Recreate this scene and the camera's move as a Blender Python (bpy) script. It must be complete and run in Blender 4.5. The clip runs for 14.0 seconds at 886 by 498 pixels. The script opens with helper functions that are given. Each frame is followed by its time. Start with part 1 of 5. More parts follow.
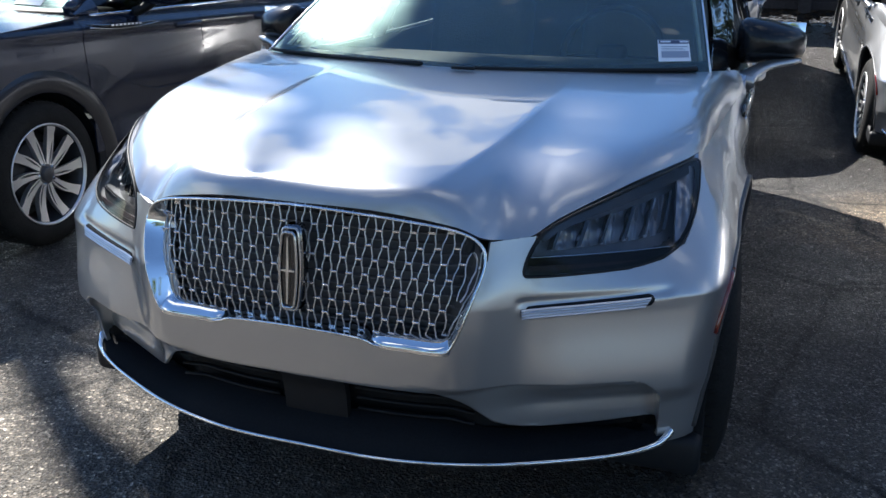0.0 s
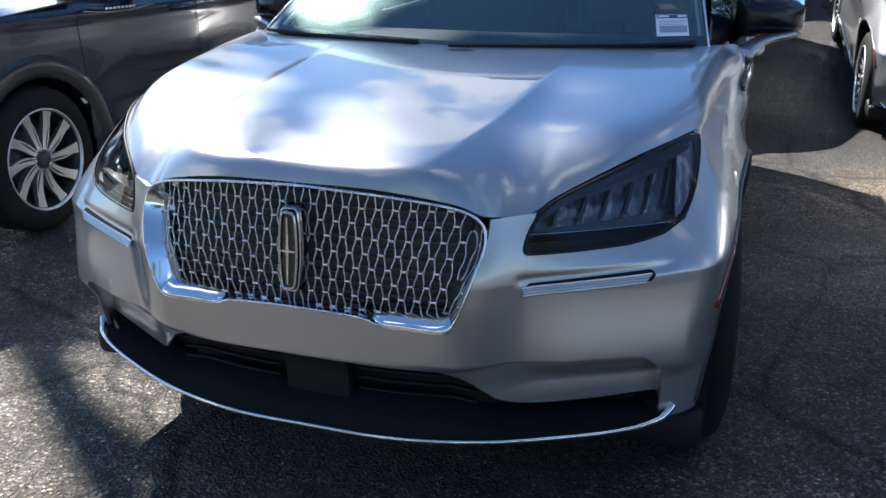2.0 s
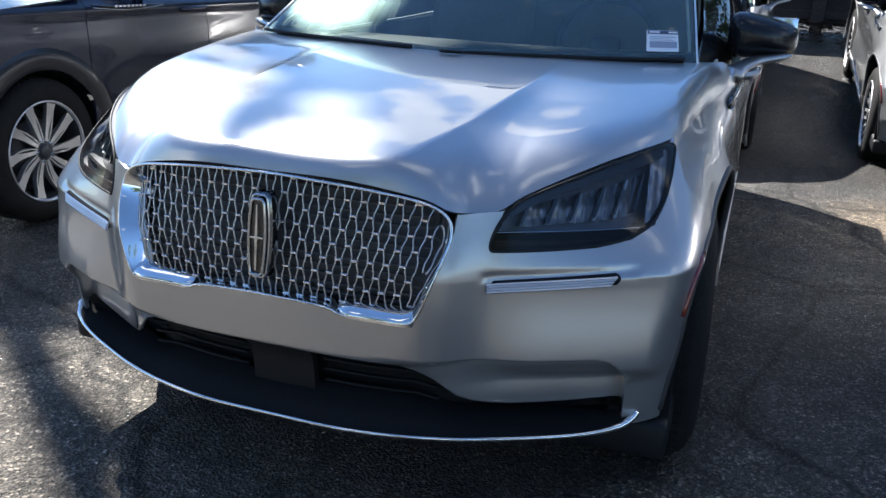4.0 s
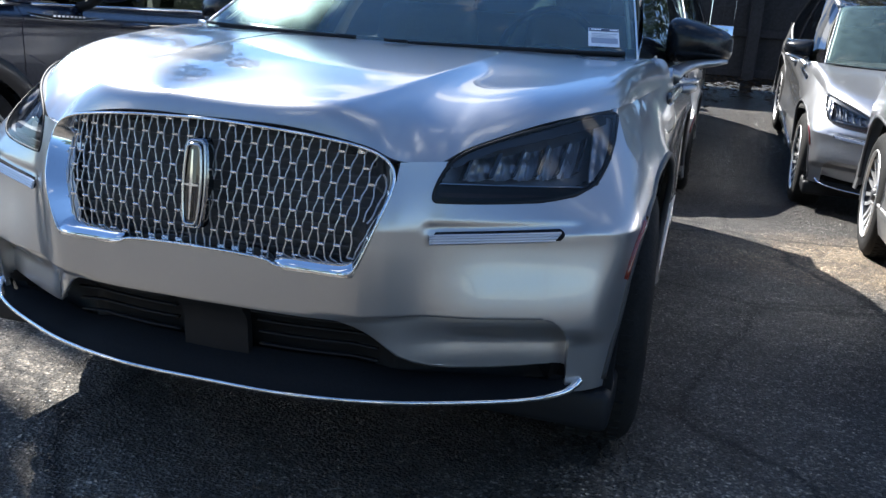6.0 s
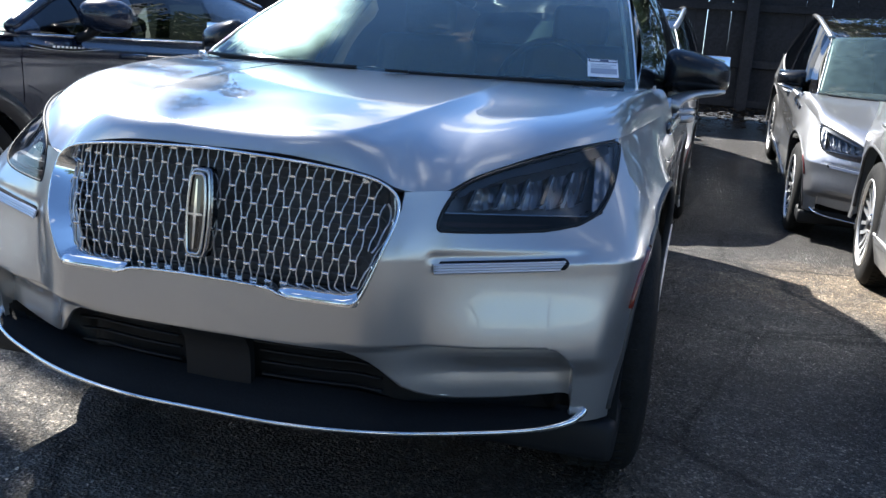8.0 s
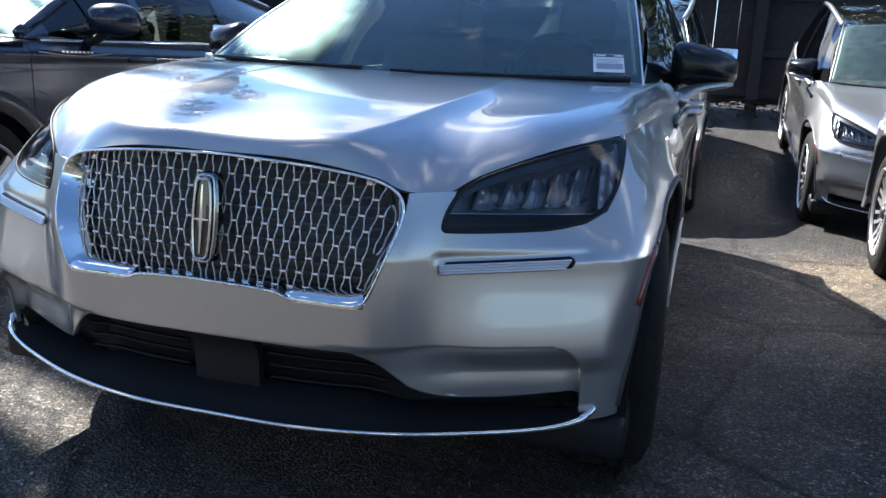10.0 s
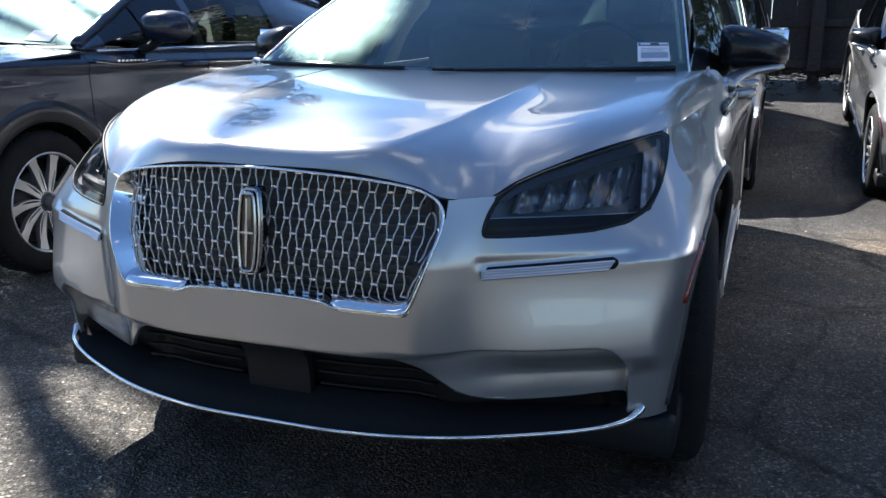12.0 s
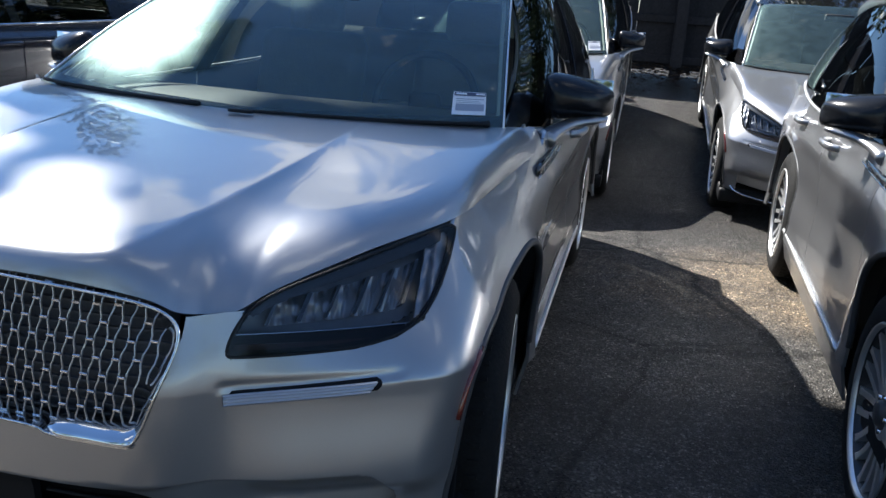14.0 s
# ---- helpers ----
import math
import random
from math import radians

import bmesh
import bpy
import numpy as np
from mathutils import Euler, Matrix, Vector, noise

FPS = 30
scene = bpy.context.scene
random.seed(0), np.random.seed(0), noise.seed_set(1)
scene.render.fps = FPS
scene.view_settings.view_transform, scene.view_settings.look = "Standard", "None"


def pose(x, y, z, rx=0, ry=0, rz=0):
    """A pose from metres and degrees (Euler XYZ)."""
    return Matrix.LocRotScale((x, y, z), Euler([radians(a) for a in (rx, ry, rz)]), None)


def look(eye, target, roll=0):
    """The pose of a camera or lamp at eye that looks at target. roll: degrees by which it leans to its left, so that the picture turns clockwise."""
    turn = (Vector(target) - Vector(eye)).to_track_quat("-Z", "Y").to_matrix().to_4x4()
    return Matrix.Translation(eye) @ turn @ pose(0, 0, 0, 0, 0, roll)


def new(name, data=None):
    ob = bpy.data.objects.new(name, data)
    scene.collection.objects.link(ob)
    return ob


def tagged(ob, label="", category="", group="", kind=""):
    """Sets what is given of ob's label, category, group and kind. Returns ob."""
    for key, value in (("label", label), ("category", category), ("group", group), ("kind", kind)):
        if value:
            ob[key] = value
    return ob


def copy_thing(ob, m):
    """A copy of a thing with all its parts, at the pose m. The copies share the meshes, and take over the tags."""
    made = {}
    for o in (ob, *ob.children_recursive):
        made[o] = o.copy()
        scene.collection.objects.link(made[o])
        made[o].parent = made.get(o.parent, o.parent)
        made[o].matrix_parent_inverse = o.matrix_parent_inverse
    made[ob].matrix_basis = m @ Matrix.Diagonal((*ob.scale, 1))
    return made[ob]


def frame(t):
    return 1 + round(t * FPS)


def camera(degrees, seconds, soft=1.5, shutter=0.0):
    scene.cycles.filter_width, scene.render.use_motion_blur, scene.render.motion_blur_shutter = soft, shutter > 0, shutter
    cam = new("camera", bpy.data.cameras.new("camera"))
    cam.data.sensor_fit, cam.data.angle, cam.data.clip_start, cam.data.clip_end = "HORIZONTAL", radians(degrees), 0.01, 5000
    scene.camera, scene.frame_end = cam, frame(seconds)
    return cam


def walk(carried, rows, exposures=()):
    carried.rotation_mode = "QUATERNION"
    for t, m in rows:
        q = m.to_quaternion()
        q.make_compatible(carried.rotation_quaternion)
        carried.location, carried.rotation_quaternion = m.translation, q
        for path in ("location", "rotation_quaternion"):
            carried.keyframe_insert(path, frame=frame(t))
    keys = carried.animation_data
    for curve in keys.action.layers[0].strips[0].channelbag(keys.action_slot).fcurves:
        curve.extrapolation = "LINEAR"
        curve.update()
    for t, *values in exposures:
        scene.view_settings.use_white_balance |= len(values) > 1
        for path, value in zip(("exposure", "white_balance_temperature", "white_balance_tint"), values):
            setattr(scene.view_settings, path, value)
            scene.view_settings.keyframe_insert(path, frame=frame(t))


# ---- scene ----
cam = camera(54.0, 14.0)
PATH = [
    (0, (0.841, 0.075, 1.366), (0.236, 1.874, 0.736), 0.7),
    (0.5, (0.835, 0.071, 1.363), (0.219, 1.866, 0.732), 0.7),
    (1, (0.849, 0.081, 1.366), (0.237, 1.875, 0.729), 0.4),
    (1.5, (0.849, 0.086, 1.363), (0.251, 1.879, 0.711), -0.2),
    (2, (0.838, 0.076, 1.359), (0.24, 1.863, 0.688), -0.1),
    (2.5, (0.827, 0.078, 1.357), (0.232, 1.86, 0.672), 0.1),
    (4.8, (0.976, 0.079, 1.199), (0.349, 1.895, 0.643), 3.9),
    (5, (0.966, 0.084, 1.152), (0.36, 1.914, 0.618), 3.8),
    (5.5, (0.961, 0.075, 1.097), (0.422, 1.938, 0.606), 3.9),
    (6, (0.951, 0.058, 1.084), (0.433, 1.929, 0.605), 4.3),
    (6.5, (0.949, 0.052, 1.089), (0.429, 1.926, 0.621), 4.4),
    (7, (0.946, 0.051, 1.088), (0.424, 1.928, 0.636), 4.3),
    (7.5, (0.938, 0.052, 1.083), (0.418, 1.934, 0.648), 4.3),
    (8, (0.929, 0.055, 1.082), (0.416, 1.944, 0.669), 4.3),
    (8.2, (0.93, 0.055, 1.082), (0.422, 1.946, 0.674), 4.4),
    (10.3, (0.95, 0.063, 1.098), (0.387, 1.932, 0.662), 2.4),
    (10.5, (0.956, 0.064, 1.102), (0.369, 1.922, 0.65), 1.8),
    (11, (0.975, 0.07, 1.122), (0.347, 1.911, 0.657), 0.5),
    (11.5, (0.977, 0.071, 1.128), (0.311, 1.899, 0.667), -0.0),
    (12, (0.979, 0.075, 1.14), (0.309, 1.901, 0.674), 0.3),
    (12.5, (1.021, 0.071, 1.227), (0.455, 1.915, 0.698), 2.6),
    (13, (1.094, 0.076, 1.349), (0.666, 1.94, 0.765), 5.0),
    (13.5, (1.087, 0.206, 1.375), (0.703, 2.084, 0.802), 5.3),
    (14, (1.121, 0.384, 1.389), (0.724, 2.266, 0.844), 4.3),
]
walk(cam, [(t, look(eye, target, roll)) for t, eye, target, roll in PATH], [(0, 1.83, 5980, 10), (2.5, 1.85, 5980, 10), (5, 2.02, 5980, 10), (8, 2.06, 5980, 10), (12, 1.89, 5980, 10), (13, 1.76, 5980, 10), (14, 1.58, 5980, 10)])
# ---- sky, sun ----
SUN = Vector((-.57, .44, .70)).normalized()
world = bpy.data.worlds.new("sky")
scene.world = world
world.use_nodes = True
sky = world.node_tree.nodes.new("ShaderNodeTexSky")
sky.sky_type, sky.sun_disc = "NISHITA", False
sky.dust_density, sky.ozone_density, sky.air_density = .0, 5.5, 1.0
sky.sun_elevation, sky.sun_rotation = math.asin(SUN.z), math.atan2(SUN.x, SUN.y)
tree_w = world.node_tree
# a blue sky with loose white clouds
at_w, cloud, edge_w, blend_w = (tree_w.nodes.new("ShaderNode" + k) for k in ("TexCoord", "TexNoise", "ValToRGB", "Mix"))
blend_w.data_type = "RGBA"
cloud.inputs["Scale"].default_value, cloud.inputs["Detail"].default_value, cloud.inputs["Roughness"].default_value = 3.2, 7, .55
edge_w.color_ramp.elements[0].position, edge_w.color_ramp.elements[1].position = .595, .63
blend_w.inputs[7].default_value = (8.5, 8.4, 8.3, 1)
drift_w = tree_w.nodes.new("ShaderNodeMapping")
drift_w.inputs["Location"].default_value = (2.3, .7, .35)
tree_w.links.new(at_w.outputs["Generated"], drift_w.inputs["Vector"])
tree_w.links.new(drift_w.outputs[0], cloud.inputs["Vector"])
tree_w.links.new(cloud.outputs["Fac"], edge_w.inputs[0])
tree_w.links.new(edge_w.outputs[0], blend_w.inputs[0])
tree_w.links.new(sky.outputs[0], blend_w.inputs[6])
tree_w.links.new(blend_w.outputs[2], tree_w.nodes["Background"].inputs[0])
tree_w.nodes["Background"].inputs[1].default_value = 0.052
sun = new("sun", bpy.data.lights.new("sun", "SUN"))
sun.data.energy, sun.data.angle, sun.data.color = 5.0, radians(.53), (1, .92, .80)
sun.matrix_world = look(SUN * 40, (0, 0, 0))


# ---- materials ----
def material(name, colour, rough=.5, metal=0.0, coat=0.0, grain=0.0, scale=40, bump=0.0, spec=.5, big=0.0, bigscale=1.5, coatrough=.03):
    """A principled surface whose colour and relief vary at two scales."""
    m = bpy.data.materials.new(name)
    m.use_nodes = True
    t = m.node_tree
    b = t.nodes["Principled BSDF"]
    b.inputs["Base Color"].default_value = (*colour, 1)
    b.inputs["Roughness"].default_value = rough
    b.inputs["Metallic"].default_value = metal
    b.inputs["Coat Weight"].default_value = coat
    b.inputs["Coat Roughness"].default_value = coatrough
    b.inputs["Specular IOR Level"].default_value = spec
    at = t.nodes.new("ShaderNodeTexCoord")
    if grain or big:
        fine, wide = t.nodes.new("ShaderNodeTexNoise"), t.nodes.new("ShaderNodeTexNoise")
        fine.inputs["Scale"].default_value, fine.inputs["Detail"].default_value = scale, 4
        wide.inputs["Scale"].default_value, wide.inputs["Detail"].default_value = bigscale, 3
        for n in (fine, wide):
            t.links.new(at.outputs["Object"], n.inputs["Vector"])
        last = None
        for n, k in ((fine, grain), (wide, big)):
            mix = t.nodes.new("ShaderNodeMapRange")
            mix.inputs["From Min"].default_value, mix.inputs["From Max"].default_value = .3, .7
            mix.inputs["To Min"].default_value, mix.inputs["To Max"].default_value = 1 - k, 1 + k
            t.links.new(n.outputs["Fac"], mix.inputs["Value"])
            if last:
                mul = t.nodes.new("ShaderNodeMath")
                mul.operation = "MULTIPLY"
                t.links.new(last.outputs[0], mul.inputs[0])
                t.links.new(mix.outputs[0], mul.inputs[1])
                last = mul
            else:
                last = mix
        sc = t.nodes.new("ShaderNodeVectorMath")
        sc.operation = "SCALE"
        sc.inputs[0].default_value = colour
        t.links.new(last.outputs[0], sc.inputs["Scale"])
        t.links.new(sc.outputs[0], b.inputs["Base Color"])
        if bump:
            bp = t.nodes.new("ShaderNodeBump")
            bp.inputs["Strength"].default_value, bp.inputs["Distance"].default_value = bump, .01
            t.links.new(fine.outputs["Fac"], bp.inputs["Height"])
            t.links.new(bp.outputs[0], b.inputs["Normal"])
    return m


def glass(name, tint, ior=1.5, rough=.0, dust=.0):
    """A thin pane: tinted see-through with a mirror sheen that grows at a slant."""
    m = bpy.data.materials.new(name)
    m.use_nodes = True
    t = m.node_tree
    t.nodes.remove(t.nodes["Principled BSDF"])
    clear, gloss, mix, fr = (t.nodes.new("ShaderNode" + k) for k in ("BsdfTransparent", "BsdfGlossy", "MixShader", "Fresnel"))
    clear.inputs[0].default_value = (*tint, 1)
    gloss.inputs["Roughness"].default_value = rough
    fr.inputs[0].default_value = ior
    t.links.new(fr.outputs[0], mix.inputs[0])
    t.links.new(clear.outputs[0], mix.inputs[1])
    t.links.new(gloss.outputs[0], mix.inputs[2])
    last = mix
    if dust:
        film, over = t.nodes.new("ShaderNodeBsdfGlossy"), t.nodes.new("ShaderNodeMixShader")
        film.inputs["Roughness"].default_value, film.inputs["Color"].default_value = .48, (.60, .86, .82, 1)
        speck, at = t.nodes.new("ShaderNodeTexNoise"), t.nodes.new("ShaderNodeTexCoord")
        speck.inputs["Scale"].default_value, speck.inputs["Detail"].default_value = 14, 6
        span = t.nodes.new("ShaderNodeMapRange")
        span.inputs["To Min"].default_value, span.inputs["To Max"].default_value = dust * .3, dust * 1.7
        t.links.new(at.outputs["Object"], speck.inputs["Vector"])
        t.links.new(speck.outputs["Fac"], span.inputs["Value"])
        t.links.new(span.outputs[0], over.inputs[0])
        t.links.new(mix.outputs[0], over.inputs[1])
        t.links.new(film.outputs[0], over.inputs[2])
        last = over
    t.links.new(last.outputs[0], t.nodes["Material Output"].inputs[0])
    return m


SILVER = material("silver_metallic_paint", (.41, .415, .425), .32, .78, 1.0, .05, 900, 0, .5, .02, 3, .012)
BLUE = material("dark_blue_metallic_paint", (.008, .014, .032), .25, 0, .4, .05, 900, 0, .5, .05, 3)
CHROME = material("chrome", (.78, .79, .80), .06, 1.0)
SATIN = material("satin_aluminium", (.78, .78, .78), .36, .85, 0, .04, 300)
BLACKGLOSS = material("gloss_black", (.008, .008, .009), .08, 0, 1.0)
BLACK = material("black_plastic", (.010, .011, .013), .55, 0, 0, .15, 300, .1, .22)
APRON = material("matt_black_plastic", (.013, .014, .016), .75, 0, 0, .2, 200, .1, .08)
CAPBLACK = material("satin_black_paint", (.009, .010, .012), .22, 0, 0, .1, 300, 0, .35)
DARKGREY = material("dark_grey_plastic", (.045, .046, .05), .45, 0, 0, .1, 300, .1)
BARREL = material("dark_wheel_paint", (.03, .031, .034), .35, .3, 0, .1, 200)
RUBBER = material("tyre_rubber", (.015, .015, .015), .8, 0, 0, .2, 120, .2, .15, .2, 8)
WINDSCREEN = glass("windscreen_glass", (.50, .60, .56), dust=.09)
SIDEGLASS = glass("tinted_side_glass", (.09, .10, .10))
LENS = glass("clear_lamp_lens", (.72, .73, .75), 1.35)
DARKCHROME = material("dark_chrome", (.50, .51, .53), .14, 1.0)
BADGEGLASS = material("dark_glassy_chrome", (.16, .17, .19), .10, 1.0, 1.0)
LAMPGREY = material("lamp_grey", (.055, .062, .072), .2, .4, 0, .1, 60)
LAMPMID = material("lamp_bowl_grey", (.17, .175, .185), .32, .5, 0, .1, 60)
LAMPSILVER = material("lamp_reflector", (.46, .48, .52), .28, .7)
RIB = material("bright_lattice", (.62, .62, .63), .34, .85)
TIE = material("polished_tie", (.84, .84, .85), .24, .9)
DEEP = material("grille_backing", (.05, .053, .06), .6, 0, 0, .2, 200, .1)
AMBERDARK = material("dark_red_light_bar", (.028, .016, .016), .4, 0, 0, .3, 90, 0, .2)
AMBER = material("red_side_marker", (.16, .018, .010), .12, 0, 1.0)
LEATHER = material("beige_leather", (.30, .27, .22), .5, 0, 0, .1, 90, .2)
LINING = material("pale_cabin_lining", (.60, .62, .56), .7, 0, 0, .05, 120)
TRIM = material("dashboard_black", (.02, .02, .022), .55, 0, 0, .1, 200, .1)
PAPER = material("white_paper", (.82, .83, .85), .6, 0, 0, .03, 40)
INK = material("printed_ink", (.06, .07, .12), .6)
PRINTGREY = material("printed_grey", (.30, .33, .40), .6)
# ---- shape of the silver crossover: x across, y back from the nose, z up ----
MID = [(0, 0), (.20, .004), (.352, .03), (.464, .096), (.60, .165), (.725, .235), (.832, .318), (.876, .44), (.893, .65),
       (.90, .95), (.888, 1.45), (.885, 2.5), (.905, 3.66), (.88, 4.2), (.72, 4.48), (.40, 4.56), (0, 4.58)]
TOP = [(0, .05), (.20, .055), (.352, .095), (.464, .18), (.60, .32), (.71, .48), (.775, .62), (.815, .76), (.84, .87),
       (.868, 1.0), (.868, 1.45), (.875, 2.5), (.88, 3.66), (.86, 4.2), (.68, 4.45), (.40, 4.5), (0, 4.52)]
LOW = [(0, .035), (.20, .045), (.352, .085), (.464, .145), (.60, .23), (.724, .295), (.813, .380), (.850, .520), (.870, .700),
       (.895, .95), (.875, 1.45), (.87, 2.5), (.895, 3.66), (.88, 4.2), (.70, 4.45), (.40, 4.53), (0, 4.55)]


def spline(pts, u):
    """A smooth curve through control points, at the index u (arrays too)."""
    p = np.asarray(pts, float)
    n = len(p)
    u = np.clip(np.asarray(u, float), 0, n - 1.000001)
    i = u.astype(int)
    f = (u - i)[..., None]
    a, b, c, d = p[np.maximum(i - 1, 0)], p[i], p[np.minimum(i + 1, n - 1)], p[np.minimum(i + 2, n - 1)]
    return b + .5 * f * (c - a + f * (2 * a - 5 * b + 4 * c - d + f * (3 * (b - c) + d - a)))


def ramp(x, a, b):
    t = np.clip((np.asarray(x, float) - a) / (b - a), 0, 1)
    return t * t * (3 - 2 * t)


def skin(u, z):
    """The painted shell: u runs round the plan from the nose (0) to the tail (16); negative u is the other flank."""
    u, z = np.broadcast_arrays(np.asarray(u, float), np.asarray(z, float))
    s = np.sign(u) + (u == 0)
    a = np.abs(u)
    mid, top, low = spline(MID, a), spline(TOP, a), spline(LOW, a)
    wu = (np.maximum(z - .70, 0) / .25) ** 1.25
    wl = (np.maximum(.66 - z, 0) / .41) ** 1.5
    p = mid + wu[..., None] * (top - mid) + wl[..., None] * (low - mid)
    x, y = p[..., 0], p[..., 1]
    # scoop beside the lower intake
    qx, qz = np.maximum(x - .690, 0), np.maximum(z - .462, 0)
    g = ramp(x, .34, .52) * (1 - ramp(np.hypot(qx, qz), .049, .061)) * ramp(z, .28, .36) * (a < 8)
    y = y + g * (.040 + .014 * ramp(z, .40, .475))
    # shoulder that swells over the scoop and catches the sky
    y = y - .038 * ramp(x, .38, .60) * (1 - ramp(x, .79, .86)) * (1 - ramp(z, .49, .68)) * ramp(z, .44, .50) * (a < 8)
    # chin that tucks under below the grille
    y = y + .05 * (1 - ramp(z, .44, .515)) * (1 - ramp(x, .30, .42)) * (a < 8)
    # the plate round the grille stands proud and breaks off along its side
    edge = .395 + .10 * (z - .52)
    h = ramp(x, .22, .36) * (1 - ramp(x, edge - .01, edge + .085)) * ramp(z, .50, .525) * (1 - ramp(z, .70, .84)) * (a < 8)
    y = y - .015 * h
    # groove over the lamp strip
    g = ramp(x, .452, .47) * (1 - ramp(x, .735, .77)) * np.exp(-((z - .705 - .03 * (x - .46)) / .010) ** 2) * (a < 8)
    y = y + .005 * g
    # flank: waist crease and hollow doors
    f = ramp(y, 1.1, 1.6) * (1 - ramp(y, 3.9, 4.3)) * (a > 8)
    x = x - f * (.018 * np.exp(-((z - .62) / .12) ** 2) - .012 * np.exp(-((z - .86) / .05) ** 2) - .02 * (1 - ramp(z, .28, .42)))
    # wheel arches swell
    for yc in (.95, 3.66):
        r = np.hypot(y - yc, z - .36)
        x = x + .014 * np.exp(-((r - .42) / .045) ** 2) * (a > 6)
    return np.stack([s * x, y, z], -1)


TABLE_Z, TABLE_U = np.linspace(.05, 1.25, 481), np.linspace(0, 14, 1401)
TABLE = skin(TABLE_U[None, :], TABLE_Z[:, None])


def u_at(x, z):
    """The u at which the shell reaches x at height z."""
    row = TABLE[int(round((z - .05) / .0025)), :881, 0]
    return math.copysign(float(np.interp(abs(x), row, TABLE_U[:881])), x)


def u_back(y, z):
    """The u at which the flank reaches y at height z."""
    row = TABLE[int(round((z - .05) / .0025)), 560:, 1]
    return float(np.interp(y, row, TABLE_U[560:]))


# rim of the bonnet from the nose to the windscreen's corner, and its rear edge
RIM = [(0, .0375, .8885), (.18, .04, .8865), (.33, .07, .862), (.385, .09, .838), (.42, .12, .830), (.47, .145, .834), (.525, .20, .868),
       (.645, .36, .915), (.766, .60, .943), (.794, .85, .955), (.818, 1.10, .969), (.854, 1.38, .993)]
REAR = [(0, 1.12, 1.048), (.4, 1.165, 1.052), (.805, 1.31, 1.057)]


def bonnet_height(x, y):
    x = np.abs(x)
    out = x - .245 - .14 * (1 - np.exp(-np.maximum(y, 0) / .35))
    soft = .5 * (out + np.sqrt(out * out + .004 ** 2))
    z = .913 + .152 * np.clip(y / 1.15, 0, 2) ** .72 - .004 * (x / .5) ** 2 + .016 * ramp(x, .36, .68) * (1 - .8 * ramp(y, .5, 1.2))
    return z - ramp(y, .0, .16) * (1 - .75 * ramp(y, .55, 1.08)) * .024 * (1 - np.exp(-soft / .042))


def bonnet(a, t):
    """a: along the rim, 0 to 1 (negative: other half); t: from the rim (0) to the rear edge (1)."""
    a, t = np.broadcast_arrays(np.asarray(a, float), np.asarray(t, float))
    s = np.sign(a) + (a == 0)
    k = np.abs(a)
    e = spline(RIM, k * (len(RIM) - 1))
    rx = spline([(0, 0), (.15, 0), (.26, 0), (.32, 0), (.36, 0), (.40, 0), (.45, 0), (.51, 0), (.58, 0), (.65, 0), (.73, 0), (.805, 0)], k * 11)[..., 0]
    r = spline(REAR, np.where(rx < .4, rx / .4, 1 + (rx - .4) / .405))
    p = e + t[..., None] * (r - e)
    reach = np.hypot(r[..., 0] - e[..., 0], r[..., 1] - e[..., 1])
    bend = .010 + .058 * ramp(k, .12, .32) * (1 - .45 * ramp(k, .46, .72) - .2 * ramp(k, .75, 1))
    m = (1 - np.exp(-t * reach / bend)) / (1 - np.exp(-reach / bend))
    end = bonnet_height(r[..., 0], r[..., 1]) - r[..., 2]
    z = e[..., 2] + m * (bonnet_height(p[..., 0], p[..., 1]) - end * t ** 2 - e[..., 2])
    return np.stack([s * p[..., 0], p[..., 1], z], -1)


# windscreen between its foot and the roof's front edge
FOOT = [(0, 1.10, 1.035), (.4, 1.15, 1.04), (.67, 1.225, 1.047), (.752, 1.265, 1.052)]
HEAD = [(0, 2.00, 1.475), (.29, 2.02, 1.470), (.51, 2.07, 1.452), (.61, 2.12, 1.435)]


def screen(a, t):
    a, t = np.broadcast_arrays(np.asarray(a, float), np.asarray(t, float))
    s = np.sign(a) + (a == 0)
    f, h = spline(FOOT, np.abs(a) * 3), spline(HEAD, np.abs(a) * 3)
    p = f + t[..., None] * (h - f)
    bow = .035 * 4 * t * (1 - t)
    return np.stack([s * p[..., 0], p[..., 1] - .4 * bow, p[..., 2] + .8 * bow], -1)


# ---- building ----
def part(name, bm, mat, parent=None, label="", smooth=True, thick=0.0, split=None):
    """Links a bmesh as one mesh object under a thing or a part."""
    me = bpy.data.meshes.new(name)
    for f in bm.faces:
        f.smooth = smooth
    bm.to_mesh(me)
    bm.free()
    me.materials.append(mat)
    ob = new(name, me)
    ob.parent = parent
    if label:
        tagged(ob, label)
    if thick:
        s = ob.modifiers.new("thickness", "SOLIDIFY")
        s.thickness, s.offset = thick, -1
    if split or thick:
        e = ob.modifiers.new("edges", "EDGE_SPLIT")
        e.split_angle = radians(split or 50)
    return ob


def thing(name, m, label, category, group=""):
    ob = new(name)
    ob.empty_display_size = .2
    ob.matrix_world = m
    return tagged(ob, label, category, group)


def dense(poly, step):
    out = []
    for (a, b), (c, d) in zip(poly, poly[1:] + poly[:1]):
        n = max(1, int(math.hypot((c - a), (d - b)) / step))
        out += [(a + (c - a) * i / n, b + (d - b) * i / n) for i in range(n)]
    return np.array(out)


